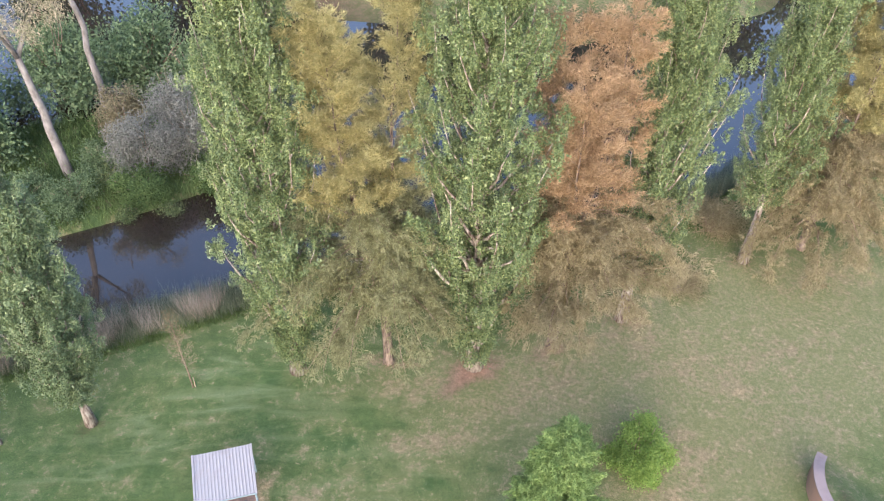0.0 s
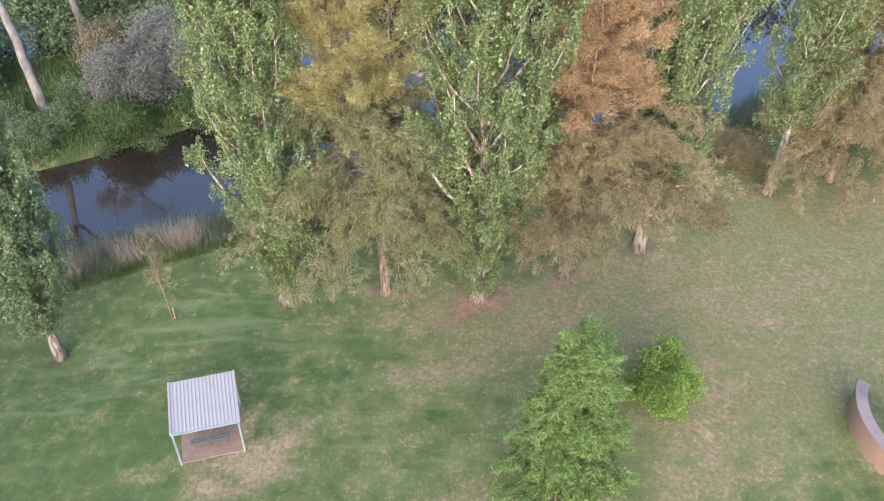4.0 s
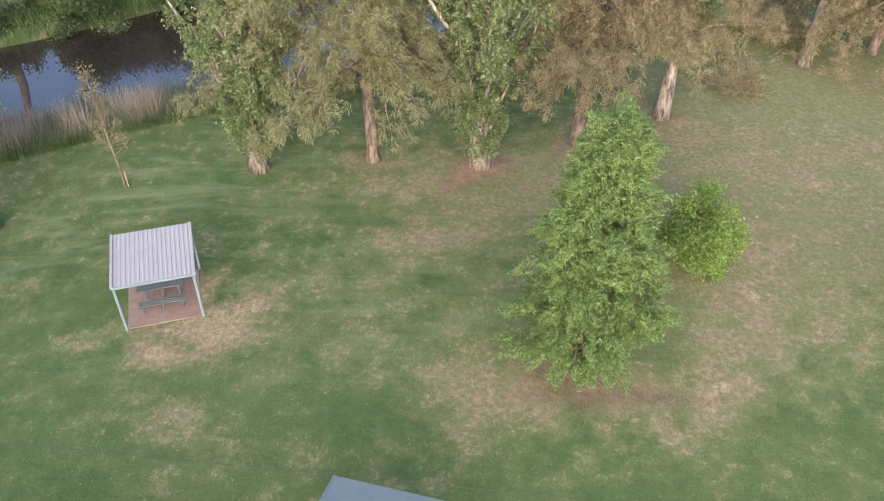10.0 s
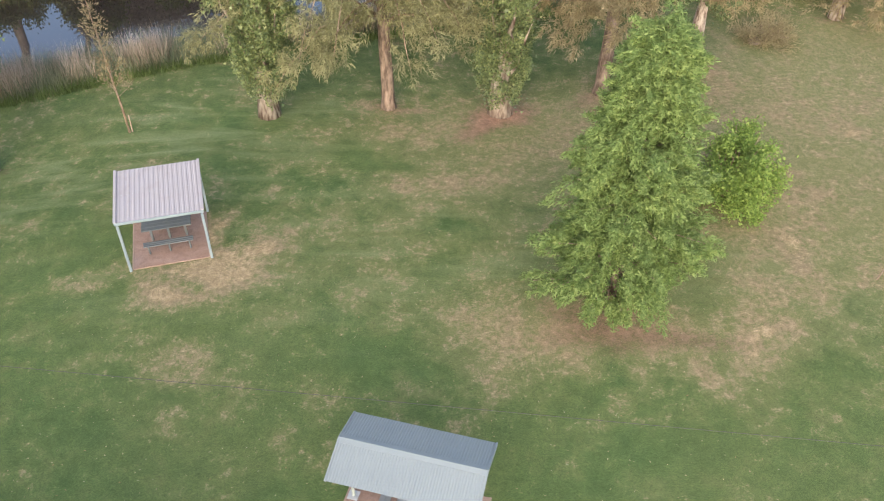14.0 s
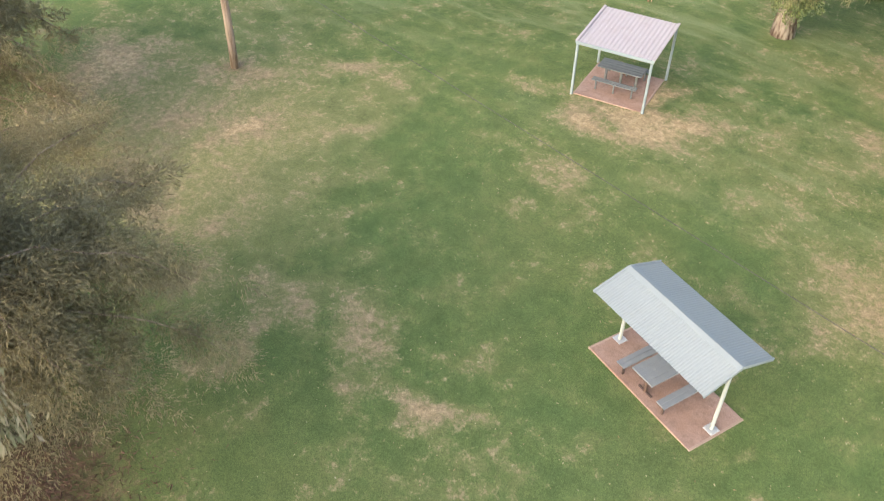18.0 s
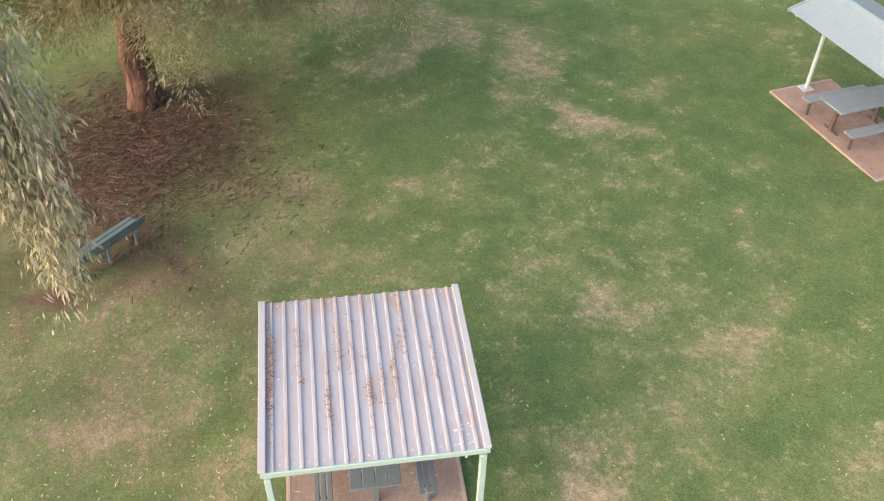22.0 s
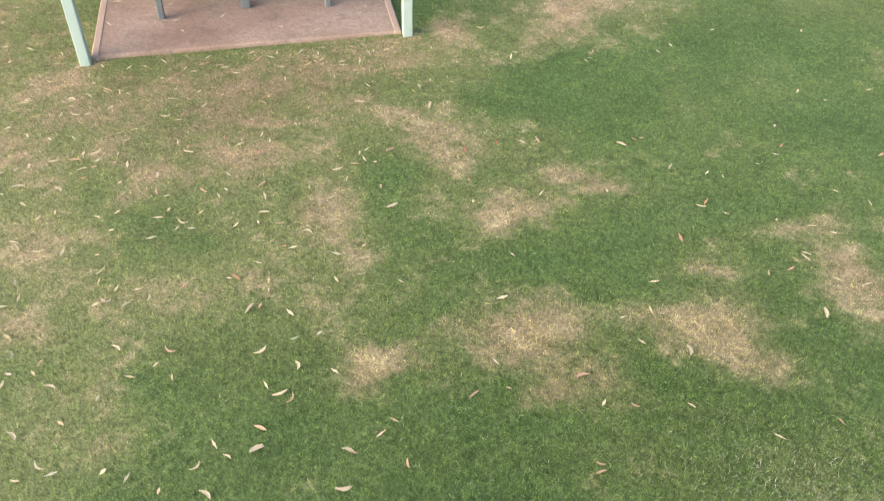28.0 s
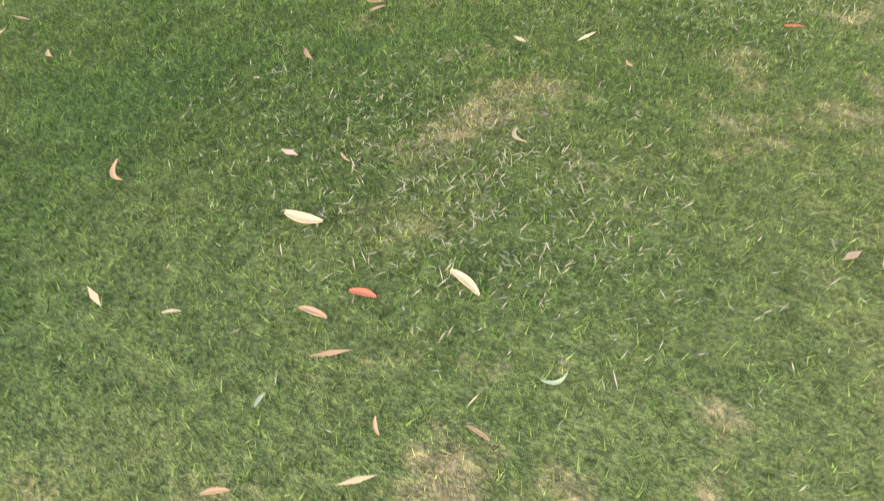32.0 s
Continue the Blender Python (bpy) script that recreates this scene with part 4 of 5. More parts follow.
def gum(x, y, h, lean, label, forks, leaves=9000, trunk=0.32):
    """A smooth white gum with a bare leaning trunk and leaf sprays at its forks' ends."""
    ob = at_base(new("gum_tree"), x, y)
    tr = trunk_run(h * 0.62, trunk, lean, 1.3, 8, 0.15)
    end = tr[0][-1]
    tr = (tr[0], trunk * (1 - 0.45 * np.linspace(0, 1, 8)))
    runs = []
    for i in range(forks):
        a = i * 6.283 / forks + 0.6
        runs.append((bent(end, (math.cos(a) * 0.6, math.sin(a) * 0.6, 1), h * rng.uniform(0.3, 0.45), 7, 0.1, 0.3), np.linspace(trunk * 0.5, 0.02, 7)))
    twigs = [(bent(p[rng.integers(2, 7)], rng.normal(0, 1, 3) + [0, 0, 0.2], rng.uniform(1.2, 2.6), 5, -0.6, 0.3), np.linspace(0.03, 0.006, 5)) for p, _ in runs for _ in range(7)]
    tubes("trunk", [tr] + runs, M["gum_bark"], ob, 8, "smooth white bark")
    tagged(tubes("twig", twigs, M["twig"], ob, 4), kind="stuff")
    c, hd = clumps(twigs, 6, 0.25, 1.0, 0.2)
    k = rng.integers(0, len(c), leaves)
    off = rng.normal(0, 0.35, (leaves, 3))
    quads("crown", leaf_quads(c[k] + off, hd[k] + [0, 0, -0.6], 0.22, 0.05, 0.4), M["gum_leaf"], ob)
    return tagged(ob, label, "tree")


# the row along the near bank
poplar(-19.9, 30.5, 18.5, 2.4, 0.26, (-0.6, 0.3), 2.3, 50, 36000, "shorter poplar with full green crown and forked pale trunk", leaf="dark_poplar_leaf")
poplar(-8.5, 33.9, 29, 3.0, 0.36, (-0.2, 0.2), 1.2, 68, 54000)
poplar(1.9, 34.5, 31, 3.8, 0.42, (0.2, 0.2), 1.0, 78, 66000, "broad tall poplar with thick fissured trunk in bare earth")
poplar(11.3, 38.2, 27, 3.1, 0.32, (1.6, 2.6), 3.2, 62, 50000, "tall poplar with long bare lower stem, leaning towards the river")
poplar(20.5, 43.9, 25, 2.7, 0.29, (1.2, 1.4), 4.5, 54, 36000, "leaning poplar with pale bare trunk and open crown")
casuarina(-3.2, 34.7, 23.6, 6.3, 4.6, M["lit_casuarina_leaf"], M["shaded_olive_leaf"], 0.3, (-0.5, 0.6), (4.4, 0.58), 3, 56, 28, "feathery olive-yellow she-oak with long drooping lower branches", sag=0.5, gap=-0.1, bias=(-0.28, 0.05), per=(120, 95), fine=0.9, loose=1.25, foot=3.4)
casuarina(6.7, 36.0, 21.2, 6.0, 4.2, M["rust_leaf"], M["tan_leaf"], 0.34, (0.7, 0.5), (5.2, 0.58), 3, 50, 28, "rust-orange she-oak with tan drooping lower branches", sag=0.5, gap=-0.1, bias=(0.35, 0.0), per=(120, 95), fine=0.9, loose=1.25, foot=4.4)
casuarina(24.9, 45.3, 21.0, 5.8, 4.6, M["lit_casuarina_leaf"], M["tan_leaf"], 0.3, (1.0, 0.6), (2.4, 0.56), 3, 54, 28, "olive-brown she-oak with drooping needles at the lawn's edge", sag=0.6, gap=-0.1, loose=1.2, fine=0.95, per=(120, 90), foot=1.2)
cone_tree(4.8, 21.2, 10.6, 2.75, "dense bright green young tree with pointed crown over bare earth")
bush("lawn_shrub", 10.1, 27.0, 3.5, 1.8, M["shrub_leaf"], 26000, (0.11, 0.085), "rounded bright yellow-green shrub on the lawn", 12, 0.05, 0.7, clump=0.18)

# the dark she-oak west of the shelters
casuarina(-13.0, 0.5, 9.8, 6.3, 2.5, M["dusky_leaf"], M["dusky_leaf"], 0.42, (0.3, 0.2), (4.0, 0.7), 3, 54, 24, "dusky olive she-oak with reddish trunk over bare earth", "she-oaks west of the lawn", 0.38, 0.0, (215, 110), "red_bark", 0.56, bias=(-0.2, 0.3), loose=2.3, foot=2.9)
casuarina(-27.5, 6.5, 14.0, 6.0, 3.6, M["dusky_leaf"], M["dusky_leaf"], 0.3, (-0.3, 0.2), (2.4, 0.6), 3, 44, 22, "dusky olive she-oak with low feathery branches", "she-oaks west of the lawn", 0.6, 0.0, (90, 60), "red_bark", 0.9, loose=1.5, foot=1.0)


def hanging_gum(x, y, label):
    """A spreading gum whose leafy twigs hang over the bench; its unseen crown is added for shade."""
    ob = at_base(new("gum_tree"), x, y)
    tr = trunk_run(9.5, 0.32, (-0.2, 0.5), 1.3, 8, 0.1)
    tr = (tr[0], 0.32 * (1 - 0.6 * np.linspace(0, 1, 8)))
    tr[1][0] *= 1.3
    runs, drops, tufts = [], [], []
    # unseen crown, spread wide to shade the ground west of the shelter
    for i in range(15):
        a = i * 2.4
        tip = np.array([-1.6 + math.cos(a) * rng.uniform(1.5, 4.4), 1.6 + math.sin(a) * rng.uniform(1.5, 3.2), rng.uniform(7.5, 11.0)])
        b, br = on_run(tr, rng.uniform(0.5, 0.98))
        q = np.linspace(0, 1, 7)[:, None]
        p = (1 - q) ** 2 * b + 2 * q * (1 - q) * (b * 0.4 + tip * 0.6 + [0, 0, 1.0]) + q * q * tip
        runs.append((p, np.linspace(0.1, 0.02, 7)))
        for k in range(10):
            tufts.append((bent(p[rng.integers(3, 7)], rng.normal(0, 1, 3) * [1, 1, 0.5], rng.uniform(0.8, 1.7), 5, -0.5, 0.3), np.linspace(0.02, 0.005, 5)))
    # boughs over the bench and the sprays that hang from them
    for i in range(5):
        tip = np.array([rng.uniform(0.5, 1.6), rng.uniform(3.6, 4.7), rng.uniform(7.4, 8.8)])
        b, br = on_run(tr, rng.uniform(0.6, 0.9))
        q = np.linspace(0, 1, 7)[:, None]
        p = (1 - q) ** 2 * b + 2 * q * (1 - q) * (b * 0.4 + tip * 0.6 + [0, 0, 1.2]) + q * q * tip
        runs.append((p, np.linspace(0.09, 0.015, 7)))
        for k in range(8):
            st = p[rng.integers(5, 7)] + rng.normal(0, 0.22, 3)
            drops.append((bent(st, (rng.normal(0, 0.2), rng.normal(0, 0.2), -0.8), rng.uniform(1.4, 3.0), 7, -0.8, 0.2), np.linspace(0.014, 0.004, 7)))
    for k in range(9):
        st = np.array([1.64 + rng.normal(0, 0.14), 4.64 + rng.normal(0, 0.14), 7.0 + rng.normal(0, 0.2)])
        drops.append((bent(st, (rng.normal(0.04, 0.06), rng.normal(0.04, 0.06), -1), rng.uniform(2.7, 3.7), 8, -0.5, 0.1), np.linspace(0.014, 0.004, 8)))
    # the longest bough, high over the lawn
    reach = np.array([[-0.2, 0.5, 9.2], [0.2, 2.4, 11.4], [1.2, 5.2, 12.6], [2.3, 7.8, 12.2]])
    runs.append((reach, np.array([0.12, 0.09, 0.05, 0.015])))
    for k in range(8):
        st = np.array([1.75 + rng.normal(0, 0.2), 7.6 + rng.normal(0, 0.25), 12.0 + rng.normal(0, 0.2)])
        drops.append((bent(st, (rng.normal(0, 0.15), rng.normal(0, 0.15), -0.9), rng.uniform(0.8, 1.8), 7, -0.6, 0.15), np.linspace(0.014, 0.004, 7)))
    tubes("trunk", [tr] + runs, M["gum_bark"], ob, 8)
    tagged(tubes("hanging_twig", drops, M["twig"], ob, 4), kind="stuff")
    tagged(tubes("crown_twig", tufts, M["twig"], ob, 3), kind="stuff")
    c, hd = clumps(drops, 13, 0.09, 1.0, 0.12)
    k = np.repeat(np.arange(len(c)), 17)
    off = rng.normal(0, 0.13, (len(k), 3))
    quads("hanging_leaves", leaf_quads(c[k] + off, hd[k] * 0.5 + unit(off) * 0.3 + [0, 0, -0.75], 0.165, 0.036, 0.3), M["gum_leaf"], ob)
    # dense leaves of the unseen crown, there to block the sky
    c, hd = clumps(tufts, 8, 0.15, 1.0, 0.2)
    k = np.repeat(np.arange(len(c)), 26)
    off = rng.normal(0, 0.28, (len(k), 3))
    quads("crown", leaf_quads(c[k] + off, hd[k] + [0, 0, -0.6], 0.24, 0.07, 0.4), M["gum_leaf"], ob)
    return tagged(ob, label, "tree")



def shade_needle_mat(x, y, wide, deep, n):
    """Fallen needles on the bare earth, dark to put a she-oak's shade into the ground."""
    px, py = x + rng.normal(0, wide, n), y + rng.normal(0, deep, n)
    c = np.stack([px, py, height(px, py) + 0.012], 1)
    a = rng.uniform(0, 6.283, n)
    d = np.stack([np.cos(a), np.sin(a), rng.normal(0, 0.05, n)], 1)
    return tagged(slivers("needle_litter", needles(c, d, 0.2, 0.022, 0.05), M["shade_fallen_needle"]), "dark red-brown fallen needles added to deepen the shade on bare earth", "needles", kind="stuff")


# added mat: darkens the earth where the she-oak's shade lies
shade_needle_mat(-11.0, -0.4, 1.9, 1.5, 11000)
rng = np.random.default_rng(11)
hanging_gum(-4.6, -8.2, "gum with long hanging twigs of pale green leaves")
poplar(-29.4, 26.0, 14, 2.2, 0.26, (-0.6, 0.2), 2.6, 34, 14000, "pale-trunked poplar far along the bank")
poplar(-24.4, 28.9, 11, 1.6, 0.12, (-0.3, 0.2), 3.0, 26, 9000, "slender young poplar near the bank")


def sapling(x, y):
    ob = at_base(new("sapling"), x, y)
    tr = (np.array([[0, 0, -0.1], [-0.05, 0.02, 1.2], [-0.15, 0.05, 2.6], [-0.25, 0.1, 4.2], [-0.35, 0.1, 6.3]]), np.array([0.055, 0.045, 0.038, 0.028, 0.008]))
    runs = []
    for i in range(26):
        b, _ = on_run(tr, 0.35 + 0.62 * i / 26)
        a = i * 2.4
        runs.append((bent(b, (math.cos(a), math.sin(a), 0.9), (1.35 - 0.9 * i / 26) * rng.uniform(0.6, 1.1), 4, 0.1, 0.2), np.linspace(0.014, 0.004, 4)))
    tubes("trunk", [tr], M["twig"], ob, 6)
    tubes("branch", runs, M["twig"], ob, 4)
    c, hd = clumps(runs, 9, 0.06, 1.0, 0.2)
    k = np.repeat(np.arange(len(c)), 5)
    off = rng.normal(0, 0.12, (len(k), 3))
    quads("crown", leaf_quads(c[k] + off, hd[k] + unit(off) * 0.4, 0.13, 0.05, 0.4), M["sapling_leaf"], ob)
    boxed("stake", (0.05, 0.04, 0.9), (0.12, 0.05, 0.4), M["pole_wood"], ob)
    return tagged(ob, "thin sparse sapling with brownish leaves beside a short stake", "tree")


sapling(-14.5, 32.7)

# ---- shelters ----
def ribbed(name, length, width, pitch, rib, crown, mat, parent, at, tilt, label="", thick=0.004):
    """Roof sheet with raised ribs: the ribs run along local y (width), repeated along x (length)."""
    prof = []
    n = int(length / pitch)
    x = -n * pitch / 2
    prof.append((-length / 2, 0))
    for i in range(n):
        c = x + pitch * (i + 0.5)
        prof += [(c - crown, 0), (c - crown * 0.6, rib), (c + crown * 0.6, rib), (c + crown, 0)]
    prof.append((length / 2, 0))
    v = [(px, sy * width / 2, pz - t) for t in (0, thick) for sy in (-1, 1) for px, pz in prof]
    m = len(prof)
    f = []
    for i in range(m - 1):
        f.append((i, i + 1, m + i + 1, m + i))
        f.append((2 * m + i, 3 * m + i, 3 * m + i + 1, 2 * m + i + 1))
        f.append((i, 2 * m + i, 2 * m + i + 1, i + 1))
        f.append((m + i, m + i + 1, 3 * m + i + 1, 3 * m + i))
    f += [(0, m, 3 * m, 2 * m), (m - 1, 3 * m - 1, 4 * m - 1, 2 * m - 1)]
    ob = solid(name, v, f, mat, parent, label)
    ob.matrix_local = pose(*at, *tilt)
    return ob


def picnic_table(name, x, y, z, turn, mat, leg_mat, length, label, grp, wide=False, legs=(-1, 1)):
    """Table with two separate plank benches on steel legs; the planks run along local y."""
    ob = new(name)
    ob.matrix_world = pose(x, y, z, 0, 0, turn)
    w = 0.19
    top = 4
    for i in range(top):
        boxed("tabletop_board", (w - (0.004 if wide else 0.008), length, 0.045), ((i - (top - 1) / 2) * w, rng.uniform(-0.006, 0.006), 0.735), mat, ob, bevel=0.006)
    for sx in (-1, 1):
        for i in range(3 if not wide else 2):
            ww = 0.095 if not wide else 0.15
            boxed("bench_board", (ww - (0.005 if wide else 0.02), length, 0.04), (sx * 0.77 + (i - (1 if not wide else 0.5)) * ww, rng.uniform(-0.006, 0.006), 0.43), mat, ob, bevel=0.006)
        for sy in [0.41 * k for k in legs]:
            boxed("bench_leg", (0.06, 0.06, 0.42), (sx * 0.77, sy * length, 0.2), leg_mat, ob)
            boxed("bench_bracket", (0.25, 0.05, 0.03), (sx * 0.77, sy * length, 0.395), leg_mat, ob, bevel=0.004)
    for sy in [0.35 * k for k in legs]:
        boxed("table_leg", (0.09, 0.09, 0.7), (0, sy * length, 0.35), leg_mat, ob)
        for s in (-1, 1):
            boxed("table_strut", (0.05, 0.05, 0.26), (s * 0.1, sy * length, 0.61), leg_mat, ob, ry=s * 42)
        boxed("table_bracket", (0.62, 0.06, 0.05), (0, sy * length, 0.69), leg_mat, ob)
        if wide:
            boxed("foot_bar", (0.5, 0.07, 0.04), (0, sy * length, 0.02), leg_mat, ob)
    return tagged(ob, label, "picnic table", grp)


def slab(x, y, turn, sx, sy, top, label, mat="concrete"):
    z = gz(x, y)
    ob = new("concrete_slab")
    ob.matrix_world = pose(x, y, z, 0, 0, turn)
    boxed("paving", (sx, sy, top + 0.2), (0, 0, (top - 0.2) / 2), M[mat], ob, "stained reddish concrete", 0.012)
    for s in (-1, 1):
        boxed("edging", (0.07, sy + 0.02, top + 0.17), (s * (sx / 2 - 0.03), 0, (top - 0.16) / 2), M["concrete_edge"], ob, bevel=0.01)
    return tagged(ob, label, "slab"), z + top


def skillion(x, y, turn, label, rust, coat):
    """Four-post shelter with a low single-pitch ribbed roof. Local +x along its front, local -y to the front."""
    ob = new("picnic_shelter")
    z = gz(x, y)
    ob.matrix_world = pose(x, y, z, 0, 0, turn)
    W, D, HF, HB = 2.98, 2.86, 2.16, 2.33
    for sx in (-1, 1):
        for sy, hh in ((-1, HF), (1, HB)):
            boxed("post", (0.09, 0.09, hh + 0.06), (sx * 1.41, sy * 1.405, (hh - 0.06) / 2 - 0.09), coat, ob, "pale painted steel post")
    for sy, hh in ((-1, HF), (1, HB)):
        boxed("beam", (W - 0.02, 0.06, 0.11), (0, sy * (D / 2 - 0.06), hh - 0.035), coat, ob)
    tilt = math.degrees(math.atan2(HB - HF, D))
    for sx in (-1, 1):
        boxed("rafter", (0.06, D - 0.1, 0.08), (sx * 1.40, 0, (HF + HB) / 2 - 0.05), coat, ob, rx=tilt)
    ribbed("roof_sheet", W - 0.06, D, 0.19 if rust else 0.165, 0.022 if rust else 0.016, 0.03 if rust else 0.045, M["rusty_zinc"] if rust else M["zinc"], ob, (0, 0, (HF + HB) / 2 + 0.045), (tilt, 0, 0), "weathered ribbed zinc sheet")
    for sx in (-1, 1):
        boxed("barge_capping", (0.1, D + 0.02, 0.05), (sx * (W / 2 - 0.03), 0, (HF + HB) / 2 + 0.075), M["zinc"], ob, "folded zinc edge capping", rx=tilt)
    boxed("front_fascia", (W, 0.03, 0.1), (0, -D / 2 - 0.012, HF + 0.01), coat, ob)
    for i in range(-7, 7):
        for k in (-0.47, 0.0, 0.47):
            boxed("screw", (0.022, 0.022, 0.014), ((i + 0.5) * 0.19, k * D, (HF + HB) / 2 + 0.066 + k * (HB - HF)), M["galv"], ob, bevel=0.004)
    return tagged(ob, label, "shelter")


def gable(x, y, turn, label):
    """Two-post shelter with a corrugated gable roof; the ridge runs along local x."""
    ob = new("gabled_shelter")
    z = gz(x, y)
    ob.matrix_world = pose(x, y, z, 0, 0, turn)
    L, W, HE, HR = 3.95, 2.26, 2.28, 2.62
    for sx in (-1, 1):
        bm = bmesh.new()
        bmesh.ops.create_cone(bm, cap_ends=True, segments=14, radius1=0.05, radius2=0.05, depth=HR - 0.08, matrix=pose(sx * 1.76, 0, (HR - 0.08) / 2 + 0.06))
        part("post", bm, M["cream"], ob, "pale cream round steel post")
        plate = boxed("base_plate", (0.3, 0.3, 0.02), (sx * 1.76, 0, 0.061), M["galv"], ob, "galvanised base plate", 0.004)
        for bx in (-0.11, 0.11):
            for by in (-0.11, 0.11):
                bm = bmesh.new()
                bmesh.ops.create_cone(bm, cap_ends=True, segments=6, radius1=0.016, radius2=0.016, depth=0.03, matrix=pose(sx * 1.76 + bx, by, 0.082))
                part("bolt", bm, M["galv"], plate)
    tilt = math.degrees(math.atan2(HR - HE, W / 2))
    half = math.hypot(HR - HE, W / 2)
    for s in (-1, 1):
        ribbed("roof_sheet", L, half, 0.076, 0.010, 0.034, M["steel_roof"], ob, (0, s * W / 4, (HE + HR) / 2), (-s * tilt, 0, 0), "pale green-grey corrugated steel")
        boxed("ridge_capping", (L + 0.02, 0.15, 0.012), (0, s * 0.07, HR - 0.004), M["steel_roof"], ob, "smooth ridge capping", 0.003, rx=-s * tilt)
        boxed("eave_purlin", (L - 0.1, 0.05, 0.07), (0, s * (W / 2 - 0.1), HE - 0.02), M["cream"], ob)
        for sx in (-1, 1):
            boxed("barge_capping", (0.05, half, 0.09), (sx * (L / 2), s * W / 4, (HE + HR) / 2 - 0.015), M["steel_roof"], ob, rx=-s * tilt, bevel=0.006)
            boxed("rafter", (0.06, half - 0.1, 0.07), (sx * 1.76, s * (W / 4 - 0.02), (HE + HR) / 2 - 0.07), M["cream"], ob, rx=-s * tilt)
    boxed("ridge_beam", (L - 0.2, 0.06, 0.1), (0, 0, HR - 0.09), M["cream"], ob)
    return tagged(ob, label, "shelter")


def rusty():
    """Old zinc: grey bloom, brown runs down the pans and rust creeping in from the high edge."""
    n = Nodes("rusty_zinc", 0.62, 0.05, 0.3)
    f = n.noise(2.2, 6, 0.7, local=True, stretch=(1.9, 0.55, 1))
    g, h = n.noise(1.1, 4, 0.6, local=True), n.noise(7, 5, 0.7, local=True, stretch=(1.6, 0.6, 1))
    c = n.ramp(f, [(0.3, (0.30, 0.305, 0.322)), (0.5, (0.33, 0.322, 0.33)), (0.62, (0.31, 0.265, 0.245)), (0.78, (0.25, 0.165, 0.12))])
    c = n.mix(n.grey(g, 0.42, 0.64), n.mix(0.45, c, (0.345, 0.342, 0.36)), c)
    c = n.mix(n.maths("MULTIPLY", n.grey(h, 0.48, 0.72), 0.5), c, (0.33, 0.25, 0.215))
    xyz = n.t.nodes.new("ShaderNodeSeparateXYZ")
    n.link(n.co.outputs["Object"], xyz.inputs[0])
    edge = n.maths("ADD", n.maths("MULTIPLY", xyz.outputs["Y"], 0.55), n.maths("MULTIPLY", n.maths("SUBTRACT", f, 0.5), 1.6))
    n.base(n.mix(n.maths("MULTIPLY", n.grey(edge, 0.52, 0.95), 0.7), c, (0.36, 0.25, 0.185)))
    n.bump(n.noise(20, 3), 0.1, 0.002)
    return n.mat


M["rusty_zinc"] = rusty()

S1, S2, S3 = (-10.81, 24.95, 14.6), (-1.6, 13.78, -15.4), (-0.08, -0.58, 63.3)
skillion(*S1, "open picnic shelter with ribbed zinc roof on pale blue posts", False, M["pale_blue"])
s, top1 = slab(*S1, 2.72, 2.72, 0.04, "square reddish concrete slab under a picnic shelter")
picnic_table("picnic_table", S1[0] - 0.05, S1[1] + 0.1, top1, S1[2] + 90, M["slate"], M["slate"], 1.75, "dark grey slatted picnic table with two benches", "picnic tables", legs=(-1, 0, 1))
gable(*S2, "open gabled shelter with corrugated steel roof on cream posts")
s, top2 = slab(*S2, 3.94, 1.85, 0.05, "long reddish concrete slab under a gabled shelter")
picnic_table("plank_picnic_table", S2[0], S2[1], top2, S2[2], M["blue_grey"], M["dark_steel"], 1.8, "blue-grey plank picnic table on dark steel legs", "picnic tables", True)
skillion(*S3, "open picnic shelter with weathered rust-streaked ribbed roof", True, M["mint"])
s, top3 = slab(*S3, 2.72, 2.72, 0.04, "square stained concrete slab scattered with fallen leaves", "worn_concrete")
picnic_table("picnic_table", S3[0] + 0.01, S3[1] - 0.02, top3, S3[2], M["slate"], M["slate"], 1.8, "dark grey slatted picnic table with two benches", "picnic tables")


def bench(x, y, turn, label):
    """Park bench: three-board back and three-board seat on steel frames; the back faces local -y."""
    ob = new("park_bench")
    ob.matrix_world = pose(x, y, gz(x, y), 0, 0, turn)
    for i in range(3):
        boxed("seat_board", (1.8, 0.11, 0.035), (0, 0.1 + i * 0.125, 0.43), M["bench_green"], ob)
    for i in range(2):
        boxed("back_board", (1.8, 0.03, 0.165), (0, -0.1 - i * 0.075, 0.56 + i * 0.165), M["bench_green"], ob, rx=24)
    for sx in (-0.68, 0, 0.68):
        boxed("leg", (0.05, 0.06, 0.46), (sx, 0.34, 0.2), M["bench_green"], ob)
        boxed("back_leg", (0.05, 0.06, 0.5), (sx, 0.03, 0.18), M["bench_green"], ob, rx=6)
        boxed("back_stay", (0.06, 0.035, 0.44), (sx, -0.12, 0.58), M["bench_green"], ob, rx=24)
        boxed("seat_bearer", (0.05, 0.46, 0.05), (sx, 0.2, 0.39), M["bench_green"], ob)
    return tagged(ob, label, "bench")


bench(-7.33, -2.33, 110.5, "dark green slatted park bench standing in bare earth")


